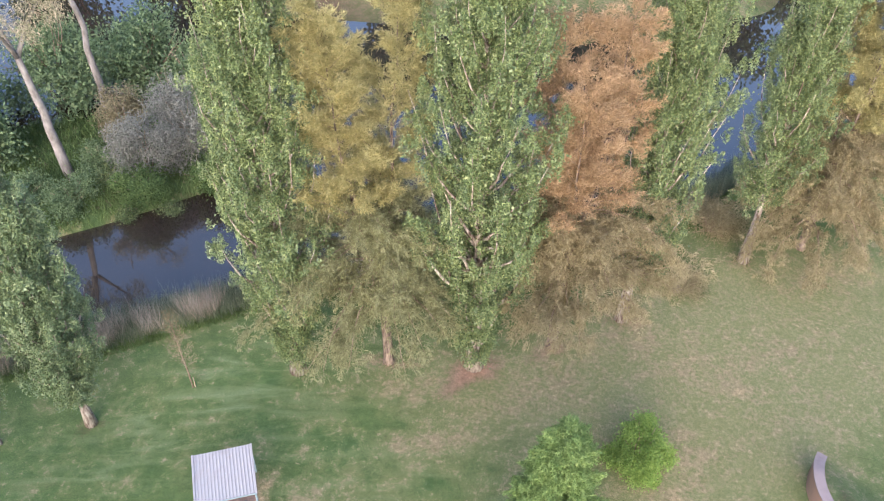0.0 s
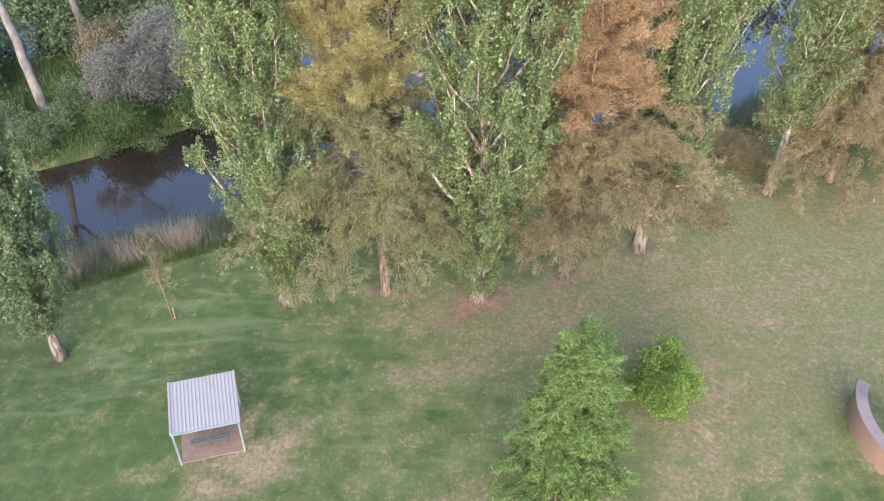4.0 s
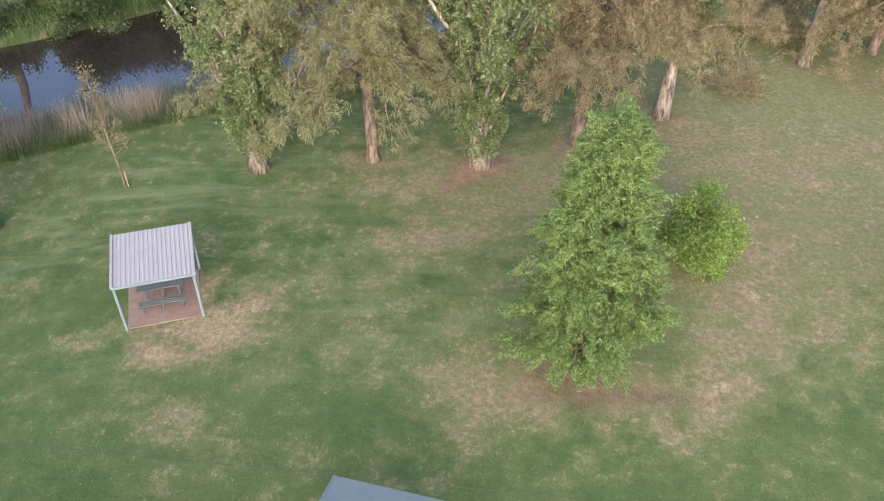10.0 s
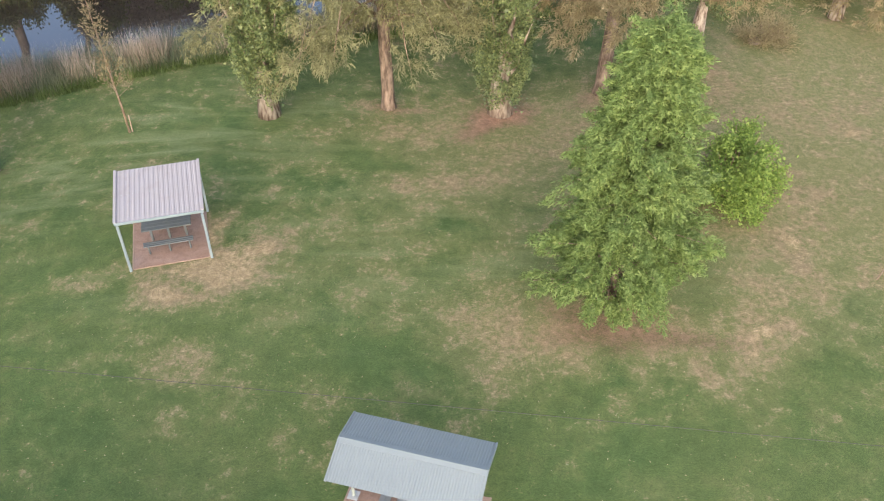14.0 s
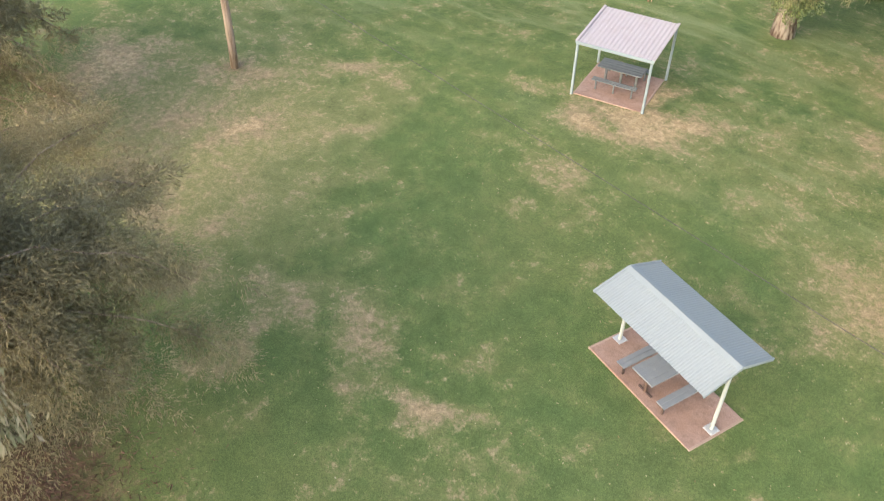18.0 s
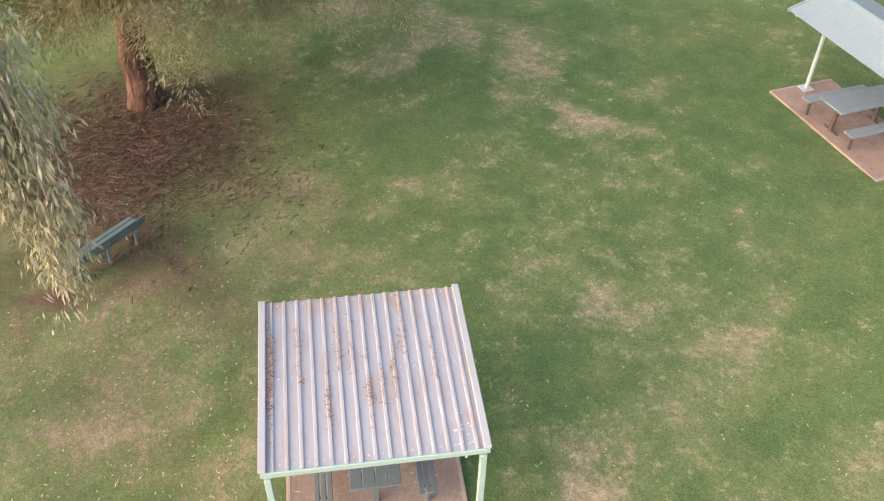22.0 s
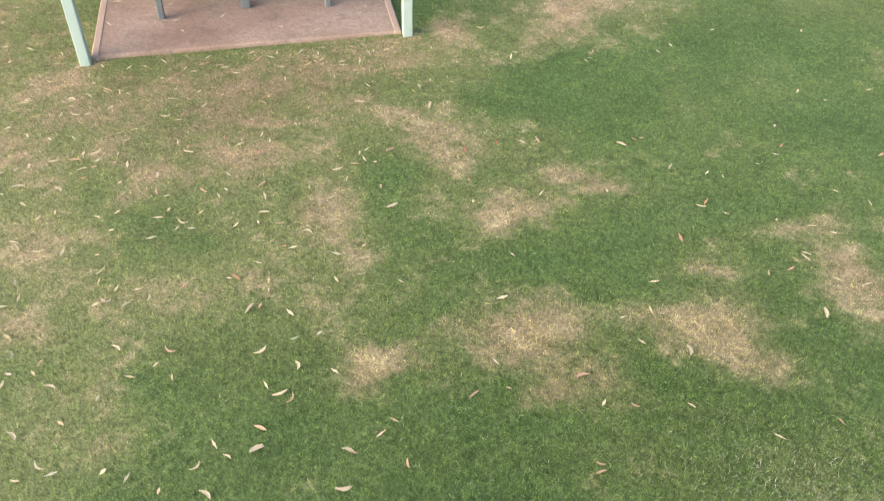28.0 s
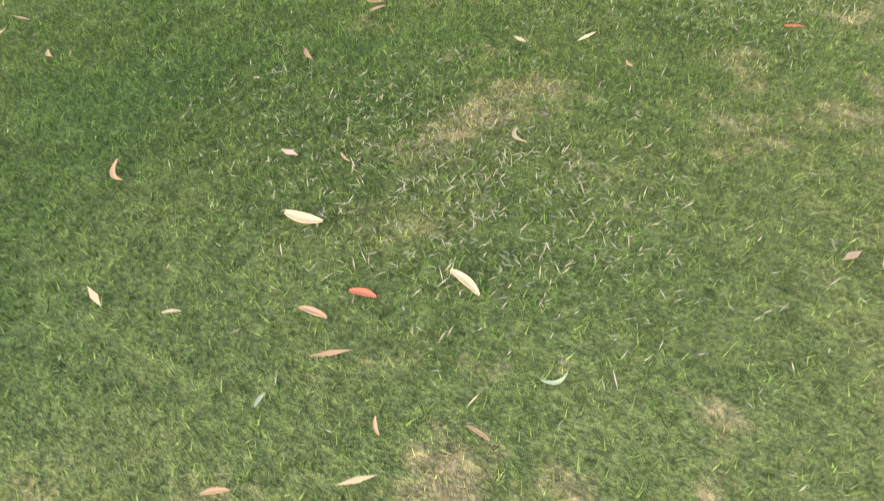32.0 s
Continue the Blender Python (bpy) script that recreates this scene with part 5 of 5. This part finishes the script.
def pole(x, y):
    ob = new("power_pole")
    ob.matrix_world = pose(x, y, gz(x, y))
    t = np.linspace(0, 1, 8)
    p = np.stack([0.16 * np.sin(t * 5), -0.1 * np.sin(t * 4), t * 9.6 - 0.2], 1)
    tubes("shaft", [(p, 0.17 - 0.05 * t)], M["pole_wood"], ob, 12, "weathered round timber shaft")
    tubes("marker", [(np.array([[0.03, 0, 1.72], [0.035, 0, 1.84]]), np.array([0.168, 0.168]))], M["yellow"], ob, 12, "yellow marker band")
    boxed("crossarm", (0.1, 1.6, 0.12), (0.1, 0, 9.1), M["pole_wood"], ob)
    return tagged(ob, "tall weathered timber power pole on the lawn", "pole")


pole(-23.64, 16.16)


def curved_wall():
    ob = new("retaining_wall")
    cx, cy, R = BED
    ob.matrix_world = pose(cx, cy, gz(18.3, 24.5) - 0.05)
    turn = np.linspace(141, 300, 44)
    a = np.radians(turn)
    hts = 1.22 + 0.25 * smooth(141, 165, turn)
    def band(r0, r1, z0, z1):
        v, f = [], []
        for k, t in enumerate(a):
            c, s = math.cos(t), math.sin(t)
            lo = z0 if np.isscalar(z0) else z0[k]
            hi = z1[k]
            v += [(r1 * c, r1 * s, lo), (r1 * c, r1 * s, hi), (r0 * c, r0 * s, hi), (r0 * c, r0 * s, lo)]
        for k in range(len(a) - 1):
            for j in range(4):
                f.append((4 * k + j, 4 * k + 4 + j, 4 * k + 4 + (j + 1) % 4, 4 * k + (j + 1) % 4))
        f += [(0, 1, 2, 3), (4 * len(a) - 1, 4 * len(a) - 2, 4 * len(a) - 3, 4 * len(a) - 4)]
        return v, f
    v, f = band(R - 0.46, R, -0.2, hts)
    solid("wall_body", v, f, M["render"], ob, "salmon rendered wall face")
    v, f = band(R - 0.5, R + 0.03, hts - 0.01, hts + 0.07)
    solid("coping", v, f, M["coping"], ob, "mauve-grey coping")
    return tagged(ob, "curved salmon retaining wall with mauve-grey coping", "wall")


curved_wall()

# ---- river bank ----
rng = np.random.default_rng(13)
def strands(name, x, y, h, mat, label, lean=0.12, width=0.03, kind="stuff", cat="reeds"):
    n = len(x)
    z = height(x, y)
    base = np.stack([x, y, z - 0.05], 1)
    hh = h * rng.uniform(0.6, 1.25, n)
    d = np.stack([rng.normal(0, lean, n) * hh, rng.normal(0, lean, n) * hh, hh], 1)
    s = unit(np.stack([rng.normal(0, 1, n), rng.normal(0, 1, n), np.zeros(n)], 1)) * width * 0.5
    bend = rng.normal(0, 0.12, (n, 3)) * hh[:, None] * [1, 1, 0.1]
    c = np.stack([base - s, base + s, base + d + bend], 1)
    return tagged(slivers(name, c, mat), label, cat, kind=kind)


def along_bank(n, x0, x1, off0, off1):
    x = rng.uniform(x0, x1, n)
    y = np.interp(x, NEAR_X, NEAR_Y) + rng.uniform(off0, off1, n)
    return x, y


x, y = along_bank(27000, -34, 18, 0.5, 3.0)
k = (np.array([noise.noise(Vector((a * 0.35, b * 0.35, 3.0))) for a, b in zip(x, y)]) > 0.0)
strands("dead_reeds", x[k], y[k], 2.0, M["dead_reed"], "pale dead reeds standing along the near bank", 0.15, 0.05)
x, y = along_bank(44000, -34, 24, 1.6, 4.6)
strands("green_reeds", x, y, 2.1, M["reed"], "dull green reeds at the water's edge", 0.1, 0.028)
x, y = along_bank(40000, -36, 34, -0.3, 1.8)
strands("bank_grass", x, y, 0.5, M["bank_grass"], "rank green grass fringing the near bank", 0.3, 0.03, cat="grass")

x, y = along_bank(14000, -34, 12, 0.2, 2.4)
strands("rush_clumps", x, y, 1.2, M["reed"], "blue-green rushes among dead reeds on the near bank", 0.2, 0.04)

# the island across the water
ix, iy = rng.uniform(-58, -8, 60000), rng.uniform(36, 66, 60000)
k = (height(ix, iy) > -0.85) & (iy > np.interp(ix, NEAR_X, NEAR_Y) + 6)
strands("island_grass", ix[k], iy[k], 0.9, M["bank_grass"], "tall green grass on the far bank", 0.35, 0.085, cat="grass")
gum(-28.4, 53.5, 15.5, (-1.3, 0.9), "leaning white-barked gum on the far bank", 3, 7000, 0.42)
gum(-28.2, 62.5, 18, (-0.5, 0.6), "pale forked gum rising behind the bank's shrubs", 2, 5000, 0.36)
for bx, by, bh, br, n in ((-22.6, 54.6, 5.6, 2.9, 13000), (-19.4, 56.2, 6.2, 2.7, 12000), (-20.6, 58.4, 7.4, 2.4, 9000)):
    bush("grey_willow", bx, by, bh, br, M["grey_leaf"], n, (0.24, 0.075), "silver-grey shrub with fine leaves on the far bank", 9, 0.06, 0.6, grp="grey willows on the far bank", clump=0.32, shape=0.35)
bush("bank_shrub", -25.6, 58.5, 5.0, 2.2, M["sapling_leaf"], 9000, (0.18, 0.09), "rust-brown shrub on the far bank", 12, 0.08, 0.5, clump=0.3)
bush("bank_shrub", -16.2, 57.5, 5.5, 3.0, M["willow_leaf"], 14000, (0.2, 0.11), "dark green shrub on the far bank", 14, 0.1, 0.5, clump=0.35)
bush("bank_shrub", -22.4, 51.2, 2.2, 2.4, M["bank_grass"], 9000, (0.2, 0.1), "low green shrub at the water's edge", 12, 0.05, 0.4, clump=0.3)
bush("bank_shrub", -27.2, 50.2, 2.0, 2.2, M["willow_leaf"], 8000, (0.18, 0.1), "low green shrub at the water's edge", 12, 0.05, 0.4, clump=0.3)
bush("bank_shrub", -18.0, 53.2, 2.2, 2.2, M["bank_grass"], 8000, (0.2, 0.1), "low green shrub at the water's edge", 12, 0.05, 0.4, clump=0.3)
for bx, by, bh, br in ((-33, 66, 9, 5.5), (-26, 69, 8.5, 5), (-40, 61, 9, 5), (-21, 66, 7, 4), (-36, 55, 6, 4)):
    bush("willow_tree", bx, by, bh, br, M["willow_leaf"], 12000, (0.34, 0.18), "spreading dark green willow on the far bank", 18, 0.16, 0.5, grp="willows on the far bank", cat="tree", clump=0.5)

for bx, by, bh, br in ((-58, 92, 13, 7), (-44, 98, 15, 8), (-30, 97, 13, 7), (-18, 93, 11, 6), (-6, 88, 12, 6.5), (6, 87, 13, 7), (19, 90, 14, 7), (33, 97, 15, 8), (48, 106, 15, 8)):
    bush("river_tree", bx, by, bh, br, M["willow_leaf"], 7000, (0.6, 0.4), "dark green tree across the river", 16, 0.2, 0.5, grp="trees across the river", cat="tree", clump=0.7)

# ---- lawn in the foreground ----
def blades(name, cx, cy, rx, ry, turn, n, length, width, label):
    """Grass blades strewn over an ellipse, thinning outwards, in the lawn's own colours."""
    p, q = rx * 0.5 * rng.normal(0, 1, n), ry * 0.5 * rng.normal(0, 1, n)
    c, s = math.cos(radians(turn)), math.sin(radians(turn))
    x, y = cx + p * c - q * s, cy + p * s + q * c
    skin = wear(x, y)
    bare = skin[1]
    ok = rng.uniform(0, 1, n) > bare * 0.6
    t3 = radians(S3[2])
    lx, ly = (x - S3[0]) * math.cos(t3) + (y - S3[1]) * math.sin(t3), -(x - S3[0]) * math.sin(t3) + (y - S3[1]) * math.cos(t3)
    ok &= (np.abs(lx) > 1.38) | (np.abs(ly) > 1.38)
    x, y, skin = x[ok], y[ok], [a[ok] for a in skin]
    m = len(x)
    base = np.stack([x, y, height(x, y) - 0.004], 1)
    L = length * rng.uniform(0.5, 1.3, m)
    d = np.stack([rng.normal(0, 0.55, m), rng.normal(0, 0.55, m), np.full(m, 0.8)], 1)
    d = unit(d) * L[:, None]
    sd = unit(np.stack([-d[:, 1], d[:, 0], np.zeros(m)], 1) + rng.normal(0, 0.2, (m, 3))) * width * 0.5
    bend = np.array([0, 0, -0.25]) * L[:, None] + rng.normal(0, 0.1, (m, 3)) * L[:, None]
    ob = slivers(name, np.stack([base - sd, base + sd, base + d + bend], 1), M["blade"])
    for key, data in zip(("dry", "bare", "thin", "mown"), skin):
        ob.data.attributes.new(key, "FLOAT", "POINT").data.foreach_set("value", np.repeat(data, 3).astype(np.float32))
    return tagged(ob, label, "grass", kind="stuff")


blades("grass_near", 6.3, -2.2, 2.6, 1.9, 50, 240000, 0.03, 0.004, "short mown green grass blades")
blades("grass_middle", 4.2, -1.4, 5.4, 4.4, 40, 230000, 0.036, 0.0058, "short mown green grass blades")


# ---- fallen leaves ----
rng = np.random.default_rng(12)
def fallen_leaf_mesh(i, length, width, curl):
    """A long curled gum leaf, thick enough to stand off the grass."""
    n, v, f = 9, [], []
    for k in range(n):
        t = k / (n - 1)
        w = width * (math.sin(math.pi * min(1, t * 0.92 + 0.06)) ** 0.8) * 0.5 + 0.0008
        x = (t - 0.5) * length
        y = curl * length * (t - 0.5) ** 2 * 2.2
        z = 0.25 * length * abs(curl) * (t - 0.5) ** 2 * (1 if i % 2 else 2.4)
        for s, dz in ((-1, 0.25 * w), (0, 0), (1, 0.25 * w)):
            v.append((x, y + s * w, z + dz + 0.002))
        for s, dz in ((1, 0.25 * w), (0, 0), (-1, 0.25 * w)):
            v.append((x, y + s * w, z + dz))
    for k in range(n - 1):
        for j in range(6):
            a, b = 6 * k + j, 6 * k + (j + 1) % 6
            f.append((a, b, b + 6, a + 6))
    f += [tuple(range(6))[::-1], tuple(6 * (n - 1) + j for j in range(6))]
    me = bpy.data.meshes.new("fallen_leaf")
    me.from_pydata(v, [], f)
    me.materials.append(M["litter"])
    return me


KINDS = [fallen_leaf_mesh(i, l, w, c) for i, (l, w, c) in enumerate(((0.08, 0.014, 0.18), (0.065, 0.014, -0.1), (0.095, 0.013, 0.4), (0.05, 0.013, 0.1), (0.075, 0.015, -0.3), (0.085, 0.012, -0.05)))]
PALE = [(6.71, -3.01, 16, 0.108), (7.1, -2.99, -13, 0.079), (6.94, -2.51, -45, 0.076), (6.67, -3.35, 45, 0.025), (4.76, -2.89, -22, 0.178), (4.87, -3.07, 74, 0.099), (5.1, -3.34, 83, 0.078), (5.58, -3.14, 56, 0.079), (5.05, -3.47, 20, 0.053), (6.03, -1.17, -41, 0.114), (5.96, 0.02, -14, 0.08), (6.28, -1.47, 1, 0.05), (4.18, -2.88, 123, 0.092), (5.09, -3.34, 84, 0.072), (5.01, -3.62, 104, 0.064), (5.4, -2.99, 34, 0.072), (5.57, -3.14, 65, 0.075), (4.5, -4.23, 14, 0.079), (4.51, -4.34, 37, 0.057), (4.02, -3.99, 36, 0.07)]
PALE_MORE = [(3.98, -3.6, 18, 0.066), (4.18, -2.87, 121, 0.091), (3.67, -3.43, 108, 0.068), (3.58, -3.5, 97, 0.066), (4.78, 0.15, 114, 0.144), (5.9, 0.85, -49, 0.154), (6.32, -0.32, -47, 0.104), (2.1, -0.72, 20, 0.095), (3.26, -2.25, -20, 0.097), (3.16, -2.82, 31, 0.079), (5.94, 0.06, 16, 0.056), (2.69, -3.75, 5, 0.144), (4.36, 0.11, 16, 0.082), (5.22, -0.06, 40, 0.066), (2.1, -3.1, 85, 0.073), (1.96, -2.94, 83, 0.083), (5.18, -3.65, 13, 0.082)]
RED = [(6.95, -3.12, 1, 0.066), (7.34, -1.59, 26, 0.056), (3.69, -0.83, -29, 0.139), (3.78, -0.6, -13, 0.07)]
TAN = [(6.9, -3.21, 9, 0.06), (6.24, -3.11, -37, 0.092), (6.27, -2.46, -35, 0.069), (6.27, -2.13, 72, 0.057), (7.3, -3.28, -8, 0.048), (6.65, -2.79, -20, 0.034), (7.01, -3.59, 40, 0.045), (7.03, -2.05, -38, 0.031), (5.65, -2.82, -28, 0.067), (7.15, -3.36, -44, 0.032), (4.94, -3.04, 119, 0.071), (5.0, -3.26, 24, 0.072), (5.42, -2.99, 29, 0.064), (5.41, -3.47, 63, 0.067), (6.24, -2.1, 34, 0.052), (6.81, -0.96, -2, 0.046), (5.78, -1.76, 67, 0.076), (5.52, -2.29, 97, 0.073), (6.1, -1.7, 22, 0.048), (4.2, -3.39, 23, 0.249)]
GREEN = [(7.36, -3.12, 52, 0.051), (6.95, -3.42, 102, 0.031), (4.57, -2.8, 80, 0.051)]


def fallen(x, y, tone, turn, length):
    """One leaf of the wanted length lying on the slope of the lawn."""
    kind = int(rng.integers(0, 6))
    key = (tone, kind)
    if key not in TONED:
        TONED[key] = KINDS[kind].copy()
        TONED[key].materials.clear()
        TONED[key].materials.append(LEAF_TONES[tone])
    ob = new("fallen_leaf", TONED[key])
    c, s = math.cos(radians(turn)), math.sin(radians(turn))
    pitch = math.degrees(math.atan2(gz(x + 0.05 * c, y + 0.05 * s) - gz(x - 0.05 * c, y - 0.05 * s), 0.1))
    ob.matrix_world = pose(x, y, gz(x, y) + 0.018, 0, 0, turn) @ pose(0, 0, 0, rng.normal(0, 14), -pitch + rng.normal(0, 6), 0) @ Matrix.Scale(length / LONG[kind], 4)
    words = {"pale": "pale curled fallen gum leaf on the grass", "tan": "tan dried fallen gum leaf on the grass", "red": "red-brown dead gum leaf on the grass", "green": "pale green fallen gum leaf on the grass"}
    return tagged(ob, words[tone], "leaf", "fallen leaves on the lawn")


TONED = {}
LONG = (0.08, 0.065, 0.095, 0.05, 0.075, 0.085)
for tone, spots in (("pale", PALE + PALE_MORE), ("tan", TAN), ("red", RED), ("green", GREEN)):
    for lx, ly, turn, length in spots:
        fallen(lx, ly, tone, turn, max(0.035, min(0.085, length)))
count = 0
while count < 80:
    lx, ly = rng.normal(2.3, 1.6), rng.normal(-3.1, 1.5)
    if math.hypot(lx + 0.08, ly + 0.54) > 2.05 and lx < 4.6:
        fallen(lx, ly, ("pale", "pale", "pale", "tan")[count % 4], rng.uniform(0, 360), rng.uniform(0.05, 0.09))
        count += 1

# finer litter over the wider lawn
n = 1700
lx, ly = rng.uniform(-14, 9, n), rng.uniform(-7, 26, n)
lx, ly = np.concatenate([lx, rng.normal(-1, 3.2, 700)]), np.concatenate([ly, rng.normal(-3.5, 2.0, 700)])
ok = np.ones(len(lx), bool)
for px, py, _ in PADS:
    ok &= np.hypot(lx - px, ly - py) > 2.1
lx, ly = lx[ok], ly[ok]
c = np.stack([lx, ly, height(lx, ly) + 0.022], 1)
way = np.stack([rng.normal(0, 1, len(lx)), rng.normal(0, 1, len(lx)), rng.normal(0, 0.12, len(lx))], 1)
way = unit(way)
side = unit(np.stack([-way[:, 1], way[:, 0], np.zeros(len(lx))], 1)) * (0.008 * rng.uniform(0.7, 1.4, len(lx)))[:, None]
half = way * (0.034 * rng.uniform(0.6, 1.3, len(lx)))[:, None]
tagged(quads("leaf_litter", np.stack([c - half, c + side, c + half, c - side], 1), M["litter"]), "small pale fallen leaves strewn over the lawn", "leaves", kind="stuff")

# ---- leaves blown onto the roof and slab of the weathered shelter ----
def strewn(name, n, shape, mat, label, long=0.05, wide=0.009):
    """Loose leaves laid out in a shelter's own axes: shape gives x, y, z arrays."""
    t = radians(S3[2])
    x, y, z = shape(n)
    m = len(x)
    P = np.stack([S3[0] + x * math.cos(t) - y * math.sin(t), S3[1] + x * math.sin(t) + y * math.cos(t), PADS[2][2] + z], 1)
    a = rng.uniform(0, 6.283, m)
    d = np.stack([np.cos(a), np.sin(a), rng.normal(0, 0.1, m)], 1) * (long * rng.uniform(0.5, 1.3, m))[:, None]
    e = np.stack([-np.sin(a), np.cos(a), rng.normal(0, 0.1, m)], 1) * wide
    return tagged(quads(name, np.stack([P - d, P + e, P + d, P - e], 1), mat), label, "leaves", kind="stuff")


def roof_spots(n):
    heap = rng.integers(0, 9, n)
    pan = (np.array([-5, -3, -2, -1, 0, 1, 2, 3, 5])[heap] + rng.normal(0, 0.17, n)) * 0.19
    y = np.array([0.3, -0.5, 0.5, 0.4, -0.4, -0.3, 0.1, 0.7, 0.2])[heap] + rng.normal(0, 0.33, n)
    pan = np.where(rng.uniform(0, 1, n) < 0.36, -1.35 + rng.normal(0, 0.03, n), pan)
    ok = (np.abs(y) < 1.38) & (np.abs(pan) < 1.41)
    return pan[ok], y[ok], (2.26 + 0.069 * y + 0.062)[ok]


def slab_spots(n):
    x, y = rng.uniform(-1.3, 1.3, n), rng.uniform(-1.32, 1.3, n)
    return x, y, np.full(n, 0.048)


def skirt_spots(n):
    return rng.uniform(-1.6, 1.8, n), -1.5 - np.abs(rng.normal(0, 0.3, n)), np.full(n, 0.03)


strewn("roof_leaf_litter", 330, roof_spots, M["roof_litter"], "rust-brown dead leaves caught in a roof's pans")
strewn("slab_leaf_litter", 45, slab_spots, M["litter"], "pale fallen leaves on a concrete slab")
strewn("kerb_leaf_litter", 60, skirt_spots, M["litter"], "pale fallen leaves gathered along a slab's edge")

def dropping_spots(n):
    x, y = 1.22 + rng.normal(0, 0.09, n), -1.18 + rng.normal(0, 0.16, n)
    return x, y, 2.26 + 0.069 * y + 0.058


strewn("bird_droppings", 16, dropping_spots, M["white"], "white bird droppings on a roof's corner", 0.022, 0.016)

# ---- cable, dinghy, brush heap, rock ----
far_pole = pole(40.8, 6.8)
cable = new("overhead_cable")
q = np.linspace(0, 1, 25)[:, None]
ends = np.array([[-23.49, 16.16, 5.0], [40.7, 6.8, 7.2]])
run = ends[0] * (1 - q) + ends[1] * q
tubes("conductor", [(run, np.full(25, 0.008))], M["wire"], cable, 5)
tagged(cable, "thin black overhead cable between timber poles", "cable")


def dinghy(x, y, turn):
    ob = new("dinghy")
    ob.matrix_world = pose(x, y, gz(x, y), 0, 0, turn) @ Matrix.Scale(0.62, 4)
    v, f, n, m = [], [], 9, 7
    for i in range(n):
        t = i / (n - 1)
        w = 0.62 * (1 - abs(2 * t - 0.85) ** 2.6 * 0.9 if t > 0.4 else 1 - (0.4 - t) * 0.25)
        for j in range(m):
            a = math.pi * j / (m - 1)
            v.append((-1.3 + 2.6 * t, max(0.03, w) * math.cos(a), 0.02 + 0.45 * (1 - 0.3 * t ** 3) * math.sin(a) ** 0.7))
    for i in range(n - 1):
        for j in range(m - 1):
            f.append((i * m + j, (i + 1) * m + j, (i + 1) * m + j + 1, i * m + j + 1))
    f += [tuple(range(m)), tuple((n - 1) * m + j for j in range(m))[::-1]]
    solid("hull", v, f, M["white"], ob, "white upturned hull", True)
    boxed("keel", (2.3, 0.04, 0.05), (0, 0, 0.475), M["white"], ob)
    return tagged(ob, "small white upturned dinghy on the grass", "boat")


dinghy(-34.3, 26.2, 20)


def rock(x, y, size):
    ob = new("rock")
    ob.matrix_world = pose(x, y, gz(x, y), 0, 0, 40)
    bm = bmesh.new()
    bmesh.ops.create_icosphere(bm, subdivisions=3, radius=size)
    for v in bm.verts:
        k = 1 + 0.3 * noise.noise(v.co * 1.8 / size)
        v.co = Vector((v.co.x * 1.3 * k, v.co.y * k, v.co.z * 0.4 * k + size * 0.08))
    part("boulder", bm, M["rock"], ob)
    return tagged(ob, "pale weathered rock at the lawn's edge", "rock")


rock(15.35, 41.0, 0.34)
bush("brush_heap", 18.9, 47.0, 1.4, 2.6, M["tan_leaf"], 11000, (0.3, 0.03), "brown heap of dead brush at the bank", 20, 0.04, 0.3, clump=0.4, cat="brush")
bush("bank_shrub", 15.0, 46.2, 2.8, 2.4, M["willow_leaf"], 18000, (0.15, 0.1), "dark green shrub on the near bank", 14, 0.07, 0.5, clump=0.25)
bush("low_she_oak", 15.9, 41.2, 0.8, 1.5, M["tan_leaf"], 3600, (0.3, 0.03), "low tan feathery branches over the lawn's edge", 12, 0.03, 0.3, clump=0.3)
for bx, by, bh, br in ((-24.6, 52.6, 1.6, 1.3), (-20.2, 50.6, 1.3, 1.1), (-26.4, 54.6, 2.4, 1.7), (-30.5, 50.5, 2.2, 1.8), (-14.8, 53.8, 2.6, 1.9), (-23.0, 49.6, 1.0, 0.8)):
    bush("bank_shrub", bx, by, bh, br, M["poplar_leaf"] if bh < 2 else M["willow_leaf"], int(2600 * br * br), (0.16, 0.09), "light green shrub among the far bank's grass", 9, 0.04, 0.4, clump=0.25)

# pale dry clippings in the end of the lawn
cx = np.concatenate([rng.normal(6.95, 0.3, 900), rng.normal(6.9, 0.32, 1100), rng.normal(6.3, 0.9, 700)])
cy = np.concatenate([rng.normal(-1.45, 0.25, 900), rng.normal(-2.7, 0.22, 1100), rng.normal(-2.0, 0.7, 700)])
cc = np.stack([cx, cy, height(cx, cy) + 0.018], 1)
aa = rng.uniform(0, 6.283, len(cx))
hd = np.stack([np.cos(aa), np.sin(aa), rng.normal(0, 0.4, len(cx))], 1) * (0.012 * rng.uniform(0.4, 1.4, len(cx)))[:, None]
sd = np.stack([-np.sin(aa), np.cos(aa), np.zeros(len(cx))], 1) * 0.0016
tagged(quads("dry_clippings", np.stack([cc - hd, cc + sd, cc + hd, cc - sd], 1), M["clipping"]), "pale dry grass clippings lying in the lawn", "clippings", kind="stuff")


def peg(x, y):
    ob = new("wooden_peg")
    ob.matrix_world = pose(x, y, gz(x, y), 0, 8, 0)
    tubes("stick", [(np.array([[0, 0, -0.1], [0.02, 0.01, 0.2], [0.05, 0.03, 0.5]]), np.array([0.024, 0.022, 0.016]))], M["casuarina_bark"], ob, 6)
    return tagged(ob, "short dark stick standing in a bald patch of lawn", "stake")


peg(14.44, 22.66)
